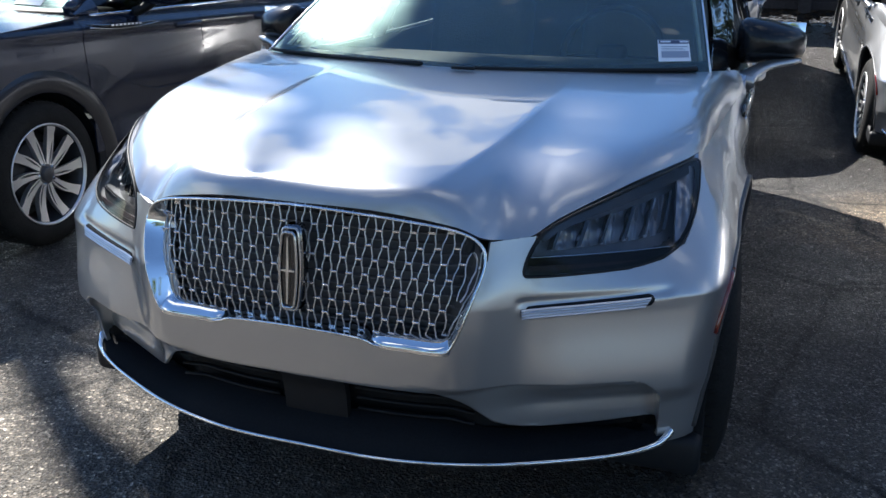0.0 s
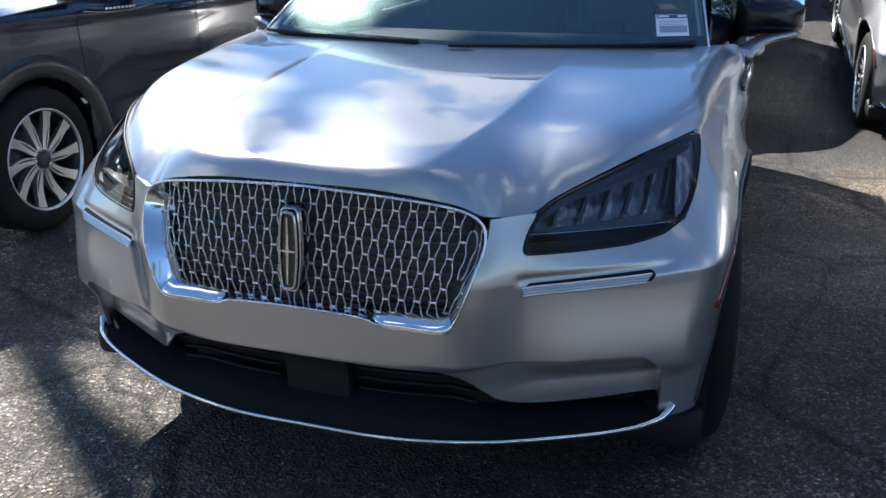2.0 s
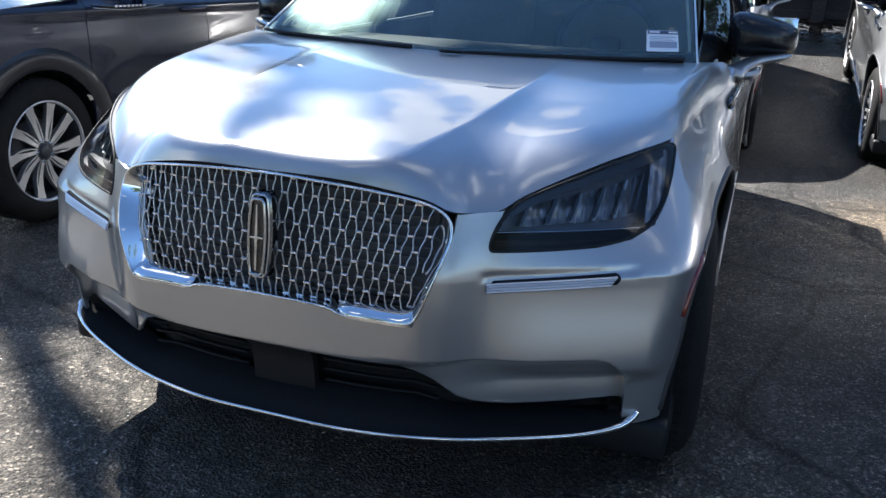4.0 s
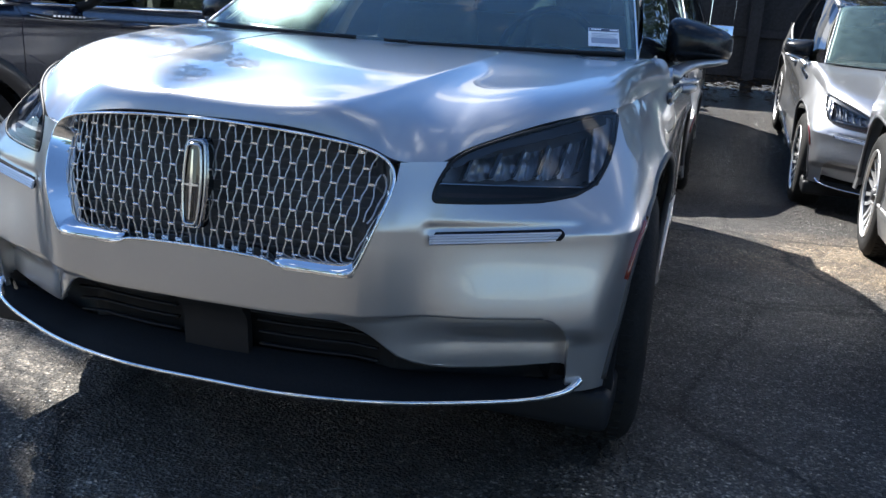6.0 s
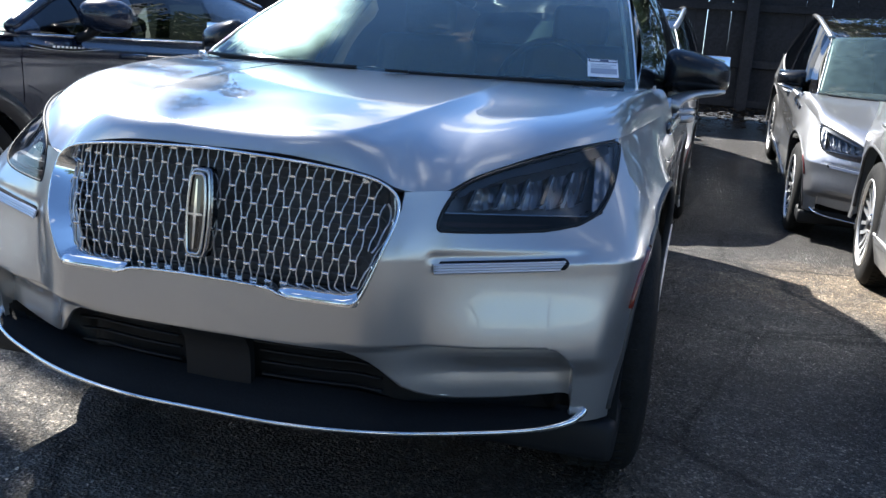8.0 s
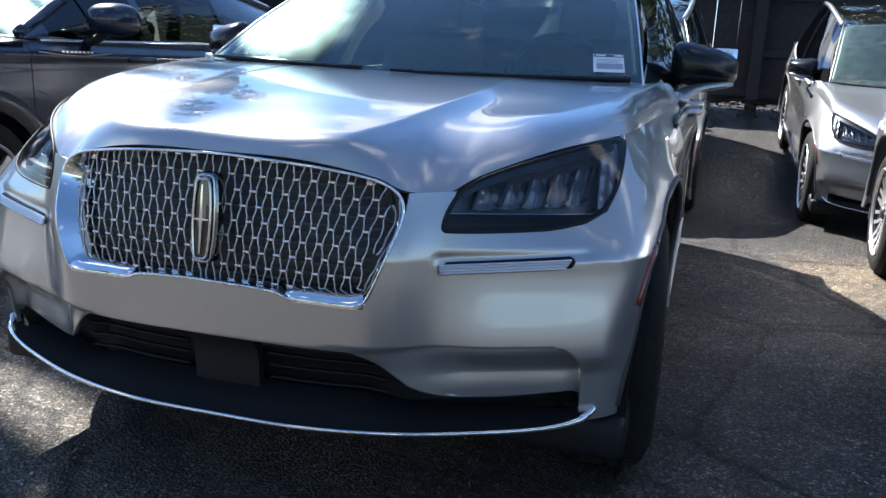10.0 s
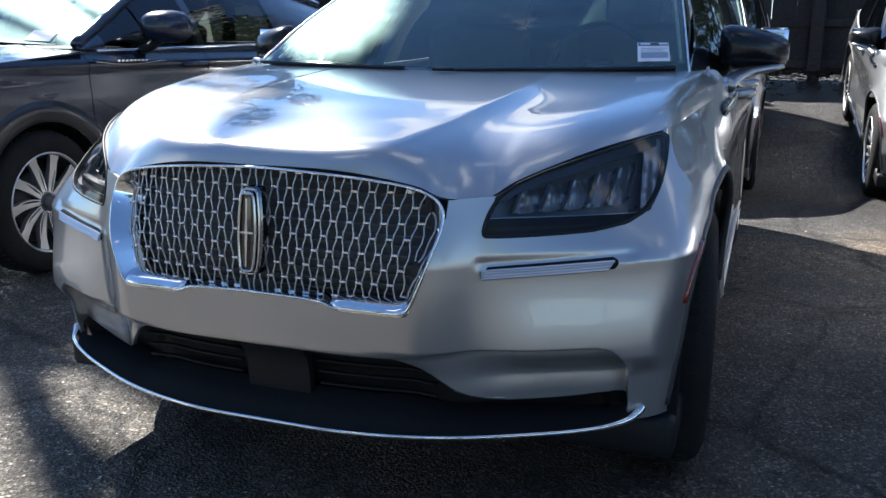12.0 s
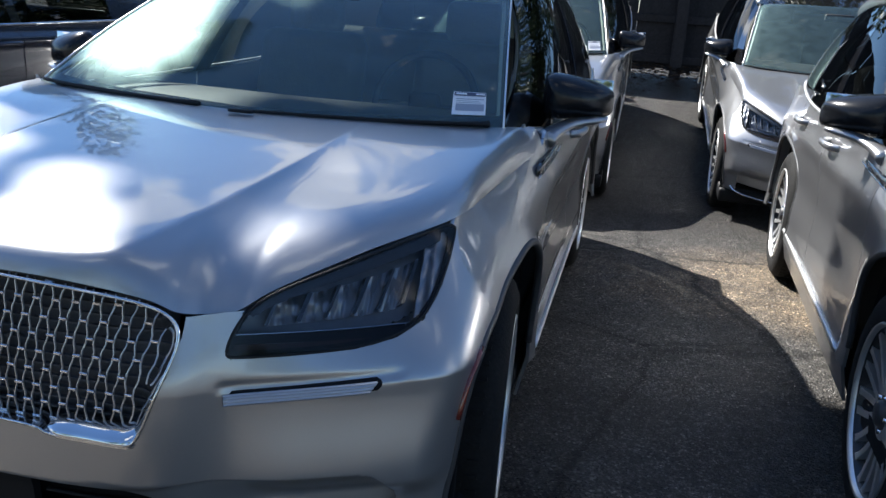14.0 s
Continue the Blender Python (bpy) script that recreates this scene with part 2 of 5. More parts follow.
def within(p, poly):
    """Which of the points lie inside a polygon."""
    x, y = p[..., 0], p[..., 1]
    hit = np.zeros(x.shape, bool)
    for (ax, ay), (bx, by) in zip(poly, np.roll(poly, -1, 0)):
        c = (ay > y) != (by > y)
        with np.errstate(divide="ignore", invalid="ignore"):
            hit ^= c & (x < (bx - ax) * (y - ay) / (by - ay) + ax)
    return hit


def nearest(p, poly, aspect):
    """The nearest point of a polygon's outline, with lengths weighed by aspect, and how far it is."""
    k = np.array([1.0, aspect])
    best, at = np.full(len(p), 1e9), p.copy()
    for a, b in zip(poly, np.roll(poly, -1, 0)):
        d = (b - a) * k
        t = np.clip(((p - a) * k @ d) / max(d @ d, 1e-12), 0, 1)
        q = a + t[:, None] * (b - a)
        e = np.hypot(*((p - q) * k).T)
        m = e < best
        best[m], at[m] = e[m], q[m]
    return at, best


def sheet(fn, us, vs, holes=(), keep=None, aspect=1.0, flip=False):
    """A smooth sheet fn(u, v), with clean-edged openings; keep: the one outline inside which it remains."""
    uv = np.stack(np.meshgrid(us, vs, indexing="ij"), -1).astype(float)
    n, m = uv.shape[:2]
    gone = np.zeros((n - 1, m - 1), bool)
    for poly, outside in [(h, False) for h in holes] + ([(keep, True)] if keep is not None else []):
        poly = np.asarray(poly, float)
        flat = uv.reshape(-1, 2)
        lo, hi = poly.min(0) - .3, poly.max(0) + .3
        near = ((flat >= lo) & (flat <= hi)).all(1)
        ins = np.zeros(n * m, bool)
        ins[near] = within(flat[near], poly)
        q, d = flat.copy(), np.full(n * m, 1e9)
        q[near], d[near] = nearest(flat[near], poly, aspect)
        ids = np.arange(n * m).reshape(n, m)
        snap = np.zeros(n * m, bool)
        for a, b in ((ids[1:], ids[:-1]), (ids[:, 1:], ids[:, :-1])):
            a, b = a.ravel(), b.ravel()
            c = ins[a] != ins[b]
            a, b = a[c], b[c]
            snap[np.where(d[a] < d[b], a, b)] = True
        flat[snap] = q[snap]
        uv = flat.reshape(n, m, 2)
        state = np.where(snap, 0, np.where(ins, 1, -1)).reshape(n, m)
        tot = state[:-1, :-1] + state[1:, :-1] + state[:-1, 1:] + state[1:, 1:]
        mid = (uv[:-1, :-1] + uv[1:, :-1] + uv[:-1, 1:] + uv[1:, 1:]) / 4
        flag = np.where(tot == 0, within(mid, poly), tot > 0)
        gone |= ~flag if outside else flag
    p = fn(uv[..., 0], uv[..., 1]).reshape(-1, 3)
    ids = np.arange(n * m).reshape(n, m)
    f = np.stack([ids[:-1, :-1], ids[1:, :-1], ids[1:, 1:], ids[:-1, 1:]], -1)[~gone]
    if flip:
        f = f[:, ::-1]
    used = np.unique(f)
    back = np.zeros(n * m, int)
    back[used] = np.arange(len(used))
    me = bpy.data.meshes.new("sheet")
    me.from_pydata(p[used].tolist(), [], back[f].tolist())
    bm = bmesh.new()
    bm.from_mesh(me)
    bpy.data.meshes.remove(me)
    bmesh.ops.remove_doubles(bm, verts=bm.verts, dist=1e-5)
    bmesh.ops.dissolve_degenerate(bm, edges=bm.edges, dist=1e-5)
    return bm


def mirrored(bm):
    c = bm.copy()
    for v in c.verts:
        v.co.x = -v.co.x
    bmesh.ops.reverse_faces(c, faces=c.faces)
    return c


def box(size, at=(0, 0, 0), bevel=0.0, bm=None, turn=(0, 0, 0), seg=2):
    b = bmesh.new()
    bmesh.ops.create_cube(b, size=1)
    bmesh.ops.scale(b, vec=size, verts=b.verts)
    if bevel:
        bmesh.ops.bevel(b, geom=b.edges[:], offset=bevel, segments=seg, affect="EDGES", profile=.5)
    b.transform(pose(*at, *turn))
    return join(bm, b) if bm else b


def join(bm, other):
    me = bpy.data.meshes.new("tmp")
    other.to_mesh(me)
    other.free()
    bm.from_mesh(me)
    bpy.data.meshes.remove(me)
    return bm


def tube(path, radius, sides=8, closed=False, flat=1.0, up=(0, 0, 1), bm=None, caps=True):
    """A round or flattened bar along a path; radius may be a list; flat squeezes it along up."""
    path = [Vector(p) for p in path]
    n = len(path)
    bm = bm or bmesh.new()
    rings = []
    for i, p in enumerate(path):
        a = path[(i - 1) % n] if closed or i else path[0]
        b = path[(i + 1) % n] if closed or i < n - 1 else path[-1]
        d = (b - a).normalized()
        s = d.cross(Vector(up))
        s = s.normalized() if s.length > 1e-6 else Vector((1, 0, 0))
        w = s.cross(d)
        r = radius[i] if isinstance(radius, (list, tuple)) else radius
        rings.append([bm.verts.new(p + r * (math.cos(k) * s + flat * math.sin(k) * w)) for k in (2 * math.pi * (j + .5) / sides for j in range(sides))])
    for i in range(n if closed else n - 1):
        a, b = rings[i], rings[(i + 1) % n]
        for j in range(sides):
            bm.faces.new((a[j], a[(j + 1) % sides], b[(j + 1) % sides], b[j]))
    if caps and not closed:
        bm.faces.new(rings[0][::-1])
        bm.faces.new(rings[-1])
    bmesh.ops.recalc_face_normals(bm, faces=bm.faces)
    return bm


def lathe(profile, sides=48, bm=None):
    """Turns a profile of (radius, x) about the x axis."""
    bm = bm or bmesh.new()
    rings = [[bm.verts.new((x, r * math.cos(a), r * math.sin(a))) for a in (2 * math.pi * j / sides for j in range(sides))] for r, x in profile]
    for a, b in zip(rings, rings[1:]):
        for j in range(sides):
            bm.faces.new((a[j], b[j], b[(j + 1) % sides], a[(j + 1) % sides]))
    bmesh.ops.recalc_face_normals(bm, faces=bm.faces)
    return bm


def slab(poly, depth, at=lambda x, z, d: (x, d, z), bm=None, bevel=0.0):
    """A flat plate of an outline in (x, z), extruded along y by depth."""
    b = bmesh.new()
    lo = [b.verts.new(at(x, z, 0)) for x, z in poly]
    hi = [b.verts.new(at(x, z, depth)) for x, z in poly]
    n = len(poly)
    b.faces.new(lo)
    b.faces.new(hi[::-1])
    for i in range(n):
        b.faces.new((lo[i], hi[i], hi[(i + 1) % n], lo[(i + 1) % n]))
    bmesh.ops.recalc_face_normals(b, faces=b.faces)
    if bevel:
        bmesh.ops.bevel(b, geom=b.edges[:], offset=bevel, segments=1, affect="EDGES")
    return join(bm, b) if bm else b


def smooth_path(pts, n):
    return [Vector(p) for p in spline(pts, np.linspace(0, len(pts) - 1, n))]


# ---- silver crossover ----
NOSE_OPENING = [(.16, .622), (.185, .605), (.335, .604), (.352, .622), (.392, .74), (.403, .80), (.404, .832), (.484, .836), (.474, .80), (.467, .765), (.475, .755),
                (.559, .755), (.665, .759), (.728, .771), (.766, .793), (.781, .842), (.779, .901), (.772, .940)]
GRILLE = [(0, .884), (.16, .879), (.28, .868), (.35, .854), (.388, .831), (.401, .797), (.390, .74), (.352, .628), (.332, .606), (.185, .607), (.16, .624), (0, .627)]
LAMP = [(.466, .762), (.472, .80), (.488, .834), (.518, .859), (.579, .885), (.678, .918), (.768, .943), (.778, .905), (.780, .842), (.764, .795),
        (.727, .773), (.665, .761), (.559, .757), (.480, .756)]
INTAKE = [(.31, .505), (.362, .482), (.452, .390), (.60, .383), (.735, .398), (.752, .37), (.752, .25)]


def rounded(poly, closed=False, n=2):
    """An outline with its corners cut round."""
    for _ in range(n):
        pairs = list(zip(poly, poly[1:] + (poly[:1] if closed else [])))
        cut = [q for (a, b), (c, d) in pairs for q in ((a + .25 * (c - a), b + .25 * (d - b)), (a + .75 * (c - a), b + .75 * (d - b)))]
        poly = cut if closed else [poly[0]] + cut[1:-1] + [poly[-1]]
    return poly


GRILLE, LAMP, INTAKE, NOSE_OPENING = rounded(GRILLE), rounded(LAMP, True), rounded(INTAKE), rounded(NOSE_OPENING[:5]) + NOSE_OPENING[5:]


def on_skin(poly, close=True, step=.012):
    """A half outline in (x, z) brought to (u, z)."""
    return [(u_at(x, z), z) for x, z in poly]


def full(poly_uz, lead=()):
    return list(poly_uz) + [(-u, z) for u, z in reversed(poly_uz)]


def lifted(fn, h):
    """fn moved out along its own normal by h."""
    def g(u, v):
        e = 1e-3
        p = fn(u, v)
        n = np.cross(fn(u + e, v) - fn(u - e, v), fn(u, v + e) - fn(u, v - e))
        return p + h * n / np.maximum(np.linalg.norm(n, axis=-1, keepdims=True), 1e-9)
    return g


ARCH = [(-.47, .20), (-.52, .32), (-.532, .42), (-.533, .52), (-.525, .61), (-.497, .68), (-.43, .724), (-.337, .748), (-.186, .782), (0, .806), (.15, .79), (.28, .728), (.365, .63), (.40, .50), (.405, .36), (.39, .20)]
FRONT_AXLE, REAR_AXLE = .90, 3.62


def arch_line(yc, n=60):
    return [(yc + y, z) for y, z in spline(ARCH, np.linspace(0, len(ARCH) - 1, n))]


def arch(yc):
    return [(u_back(y, z), z) for y, z in arch_line(yc)]


SIDE_Y = [p[1] for p in RIM[8:]] + [1.45, 1.8, 2.5, 3.3, 3.9]
SIDE_X = [p[0] for p in RIM[8:]] + [.860, .870, .876, .87, .83]
SIDE_Z = [p[2] for p in RIM[8:]] + [1.035, 1.0, 1.01, 1.03, 1.06]


def flank(u, z):
    """The shell with its upper edge drawn in to the bonnet's rim and the belt line."""
    p = skin(u, z)
    y = p[..., 1]
    tx, tz = np.interp(y, SIDE_Y, SIDE_X), np.interp(y, SIDE_Y, SIDE_Z)
    w = np.clip((z - .72) / (tz - .72), 0, 1) ** 2.2
    q = skin(u, np.minimum(tz, .985))
    s = np.where(u < 0, -1, 1)
    out = p.copy()
    out[..., 0] = p[..., 0] + w * (s * tx - q[..., 0])
    return out


BELT = [(.755, 1.27, 1.052), (.868, 1.75, 1.005), (.876, 2.5, 1.012), (.87, 3.3, 1.035), (.80, 4.05, 1.09), (.62, 4.38, 1.11)]
RAIL = [(.61, 2.12, 1.435), (.64, 2.40, 1.495), (.65, 2.85, 1.540), (.64, 3.4, 1.540), (.59, 3.95, 1.495), (.50, 4.2, 1.45)]


def side_light(k, t):
    k, t = np.broadcast_arrays(np.asarray(k, float), np.asarray(t, float))
    b, r = spline(BELT, k), spline(RAIL, k)
    p = b + t[..., None] * (r - b)
    p[..., 0] += .03 * 4 * t * (1 - t)
    return p


def both(name, bm, mat, parent, label="", **kw):
    c = mirrored(bm)
    return part(name, bm, mat, parent, label, **kw), part(name, c, mat, parent, label, **kw)


def wheel(parent, x, y, side, spokes=10, style="turbine", radius=.362, rim=.254, width=.115):
    """A wheel whose outer face is at x; side is +1 or -1."""
    w = new("wheel")
    w.parent = parent
    w.matrix_basis = Matrix.Translation((x, y, radius)) @ Matrix.Diagonal((side, 1, 1, 1))
    t = lathe([(rim - .002, -.01), (rim + .012, -.003), (rim + .03, .0), (rim + .055, .001), (radius - .022, -.012), (radius - .006, -.028), (radius, -.05),
               (radius, -.17), (radius - .01, -.20), (radius - .05, -.22), (rim, -.215)], 72)
    tyre = part("tyre", t, RUBBER, w)
    g = bmesh.new()
    for i in range(60):
        for o in (-.055, -.09, -.13, -.165):
            a = 2 * math.pi * (i + (.5 if o in (-.09, -.165) else 0)) / 60
            box((.026, .012, .008), (o, radius * math.cos(a), radius * math.sin(a)), 0, g, (math.degrees(a) - 90 + 0, 0, 0))
    part("tread", g, RUBBER, tyre, smooth=False)
    part("rim", lathe([(rim - .002, -.012), (rim + .004, -.004), (rim, .001), (rim - .006, -.002), (rim - .010, -.014)], 72), SATIN, w)
    part("barrel", lathe([(rim - .009, -.013), (rim - .018, -.03), (rim - .032, -.07), (rim - .036, -.2)], 72), BARREL, w)
    part("brake_disc", lathe([(.02, -.10), (.165, -.10), (.165, -.12), (.02, -.12)], 40), DARKGREY, w)
    part("inner_well", lathe([(.0, -.16), (rim - .04, -.16)], 32), BLACK, w)
    for i in range(spokes):
        a = 2 * math.pi * i / spokes
        for d in ((-.10, .10) if style == "turbine" else (0, .314)):
            b = bmesh.new()
            n = 7
            for k in range(n):
                f = k / (n - 1)
                r = .052 + f * (rim - .058)
                c = a + d * (1.0 + .9 * f) + .06 * f * f
                hw = (.0125 if style == "turbine" else .016) * (1 - .25 * f) + (.004 if k == n - 1 else 0) if style == "turbine" else (.010 + .022 * f * f if d == 0 else .0035 + .002 * f)
                o = -.018 - .022 * math.sin(f * math.pi * .5) * (1 - f) - .012 * (1 - f)
                e = Vector((0, math.cos(c), math.sin(c)))
                q = Vector((0, -math.sin(c), math.cos(c)))
                for sx, sw in ((0, -1), (0, 1), (-.03, .7), (-.03, -.7)):
                    b.verts.new(e * r + q * hw * sw + Vector((o + sx, 0, 0)))
            b.verts.ensure_lookup_table()
            for k in range(n - 1):
                for j in range(4):
                    b.faces.new((b.verts[4 * k + j], b.verts[4 * k + (j + 1) % 4], b.verts[4 * k + 4 + (j + 1) % 4], b.verts[4 * k + 4 + j]))
            bmesh.ops.recalc_face_normals(b, faces=b.faces)
            part("spoke", b, SATIN, w, smooth=False)
    part("hub_cap", lathe([(0, -.012), (.030, -.013), (.036, -.018), (.040, -.03), (.066, -.034), (.070, -.06)], 32), DARKGREY, w, split=40)
    for i in range(5):
        a = 2 * math.pi * (i + .5) / 5
        part("wheel_nut", lathe([(0, -.022), (.008, -.023), (.010, -.04)], 6), CHROME, w).matrix_basis = Matrix.Translation((0, .052 * math.cos(a), .052 * math.sin(a)))
    return w


def mirror_parts(car, side, cap_mat, arm_mat):
    """A door mirror on its arm."""
    b = bmesh.new()
    bmesh.ops.create_uvsphere(b, u_segments=28, v_segments=18, radius=1)
    for v in b.verts:
        x, y, z = v.co
        r = (abs(x) ** 5 + abs(z) ** 5) ** (1 / 5) or 1
        k = math.hypot(x, z) / r if r else 1
        x, z = x * min(k, 1.22), z * min(k, 1.22)
        y = y * (1.0 if y < 0 else .35)
        v.co = (.925 + x * .112, 1.68 + y * .10 + .05 * (x + .3), 1.122 + z * (.066 - .018 * x) - .012 * (x > 0) * x)
    if side < 0:
        b = mirrored(b)
    cap = part("mirror_cap", b, cap_mat, car)
    g = box((.20, .006, .115), (.93 * side, 1.722, 1.125), .002, None, (0, 0, 8 * side))
    part("mirror_glass", g, CHROME, cap)
    a = tube([(side * x, y, z) for x, y, z in smooth_path([(.838, 1.50, 1.0), (.872, 1.56, 1.026), (.92, 1.63, 1.046), (1.02, 1.68, 1.062)], 9)], [.05, .042, .036, .032, .03, .03, .028, .024, .015], 12, flat=.55)
    part("mirror_arm", a, arm_mat, car)


def grille_parts(car):
    pts = dense(full([(x, z) for x, z in GRILLE]), .02)
    # outline smoothed and placed on the shell
    ring = [(u_at(x, z) if abs(x) > 1e-4 else 0.0, z) for x, z in pts]
    uz = np.array(ring)
    face, deep = skin(uz[:, 0], uz[:, 1]), lifted(skin, -.045)(uz[:, 0], uz[:, 1])
    centre = np.array([0, 0, .745])
    b = bmesh.new()
    n = len(face)
    rows = []
    for f, s, sz, lift in ((0, 1.008, 1.008, .002), (0, 1.0, 1.0, .006), (.08, .990, .992, .004), (.75, .942, .975, 0), (1.1, .938, .97, 0)):
        p = face + f * (deep - face)
        p = np.stack([p[:, 0] * s, p[:, 1] - lift, centre[2] + (p[:, 2] - centre[2]) * sz], -1)
        rows.append([b.verts.new(q) for q in p])
    for a, c in zip(rows, rows[1:]):
        for i in range(n):
            b.faces.new((a[i], a[(i + 1) % n], c[(i + 1) % n], c[i]))
    bmesh.ops.recalc_face_normals(b, faces=b.faces)
    surround = part("grille_surround", b, CHROME, car, "bright chrome grille surround", split=35)
    for s in (1, -1):
        def blade(a, v):
            inner = .172 + .020 * np.abs(2 * v - 1) ** 3 + .014 * v
            outer = .352 - .010 * np.abs(2 * v - 1) ** 3 + .004 * v
            x = inner + a * (outer - inner)
            y = np.stack([skin(u_at(float(k), .615), .615)[1] for k in x.ravel()]).reshape(x.shape)
            end = np.exp(-a / .05) + np.exp(-(1 - a) / .05)
            roll = np.exp(-v / .10)
            return np.stack([s * x, y - .012 + .044 * v + .006 * roll + .006 * end, .6125 + .024 * v + .003 * np.sin(np.pi * v) - .008 * roll + .010 * ramp(a, .75, 1) * v], -1)
        part("grille_blade", sheet(blade, np.linspace(0, 1, 30), np.linspace(0, 1, 16), flip=s < 0), CHROME, surround, thick=.008, split=80)
    # wavy lattice: neighbouring ribs swing apart and together, with a bright tie where they meet
    half = np.array(full(GRILLE)) * np.array([.916, 1])
    pitch, rise, swing = .0172, .0305, .0021
    b = bmesh.new()
    depth = lambda x, z: skin(u_at(x, z), z)[1] + .020 + .030 * (abs(x) / .4) ** 4 + .05 * max(0, .645 - z)
    for j in range(-24, 24):
        row = []
        for z in list(np.arange(.6, .895, rise / 14)) + [None]:
            ok = False
            if z is not None:
                ph = ((z - .6) / rise + j) % 2
                tri = max(-1, min(1, 4.2 * (.5 - abs(ph - 1))))
                x = (j + .5) * pitch + swing * tri
                x *= 1 + .05 * (z - .74) / .12
                ok = within(np.array([[x, z]]), half)[0]
            if ok:
                row.append((x, depth(x, z), z))
            else:
                if len(row) > 3:
                    join(b, tube(row, .0014, 4, flat=1.6, up=(0, 1, 0)))
                row = []
    for j in range(-24, 25):
        for k in range(11):
            z = .6 + rise * k
            if (k + j) % 2:
                continue
            x = j * pitch * (1 + .05 * (z - .74) / .12)
            if within(np.array([[x * 1.03, z]]), half)[0] and abs(x) > .030:
                n = len(b.faces)
                box((2 * (pitch / 2 - swing) + .002, .005, .0050), (x, depth(x, z) - .003, z), .001, b, seg=1)
                b.faces.ensure_lookup_table()
                for f in b.faces[n:]:
                    f.material_index = 1
    part("lattice", b, RIB, surround, "chrome honeycomb lattice", smooth=False).data.materials.append(TIE)
    back = sheet(lambda u, z: lifted(skin, -.075)(u, z), np.linspace(-2.45, 2.45, 40), np.linspace(.59, .895, 12))
    part("grille_backing", back, DEEP, surround)
    for i in range(13):
        z = .615 + i * .020
        w = .36 if z > .68 else .33
        part("shutter_slat", tube([skin(u_at(x, z) if x else 0, z) + np.array([0, .055, 0]) for x in np.linspace(-w, w, 15)], .006, 4, flat=.5), DEEP, surround, smooth=False)
    # upright oval badge: rounded frame with a plain cross bar shape inside
    y0 = skin(0, .755)[1] - .004
    def plate(w, h, r=.007, n=6):
        """A tall rounded outline whose sides bow a little."""
        out = []
        for cx, cz, a0 in ((w - r, h - r, 0), (-w + r, h - r, 90), (-w + r, -h + r, 180), (w - r, -h + r, 270)):
            out += [(cx + r * math.cos(radians(a0 + 90 * k / n)), cz + r * math.sin(radians(a0 + 90 * k / n))) for k in range(n + 1)]
        return [(x * (1 - .30 * (z / h) ** 2), z) for x, z in dense(out, .012)]
    put = lambda d0: (lambda x, z, d: (x, y0 + d + d0 + .10 * (z - .755), z))
    badge = part("badge_plinth", slab([(x, .755 + z) for x, z in plate(.026, .090, .012)], .034, put(-.002), None, .007), BADGEGLASS, surround, split=35)
    for w, h, d, thick in ((.0235, .0865, -.006, .0034), (.0195, .0795, -.015, .0032)):
        part("badge_frame", tube([put(d)(x, .755 + z, 0) for x, z in plate(w, h, .009)], thick, 8, True, up=(0, 1, 0)), DARKCHROME, badge, "polished chrome badge frame")
    part("badge_recess", slab([(x, .755 + z) for x, z in plate(.0185, .0785, .006)], .008, put(-.012)), BLACKGLOSS, badge, split=35)
    part("badge_cross", slab([(-.0032, .755), (-.0014, .825), (.0014, .825), (.0032, .755), (.0014, .685), (-.0014, .685)], .008, put(-.019)), CHROME, badge, smooth=False)
    part("badge_arm", slab([(-.016, .7535), (-.016, .7565), (0, .758), (.016, .7565), (.016, .7535), (0, .752)], .007, put(-.018)), CHROME, badge, smooth=False)
    edge = lifted(skin, .003)(uz[:, 0], uz[:, 1])
    part("grille_edge", tube([Vector(p) for p in edge], .0032, 6, True), CHROME, surround)


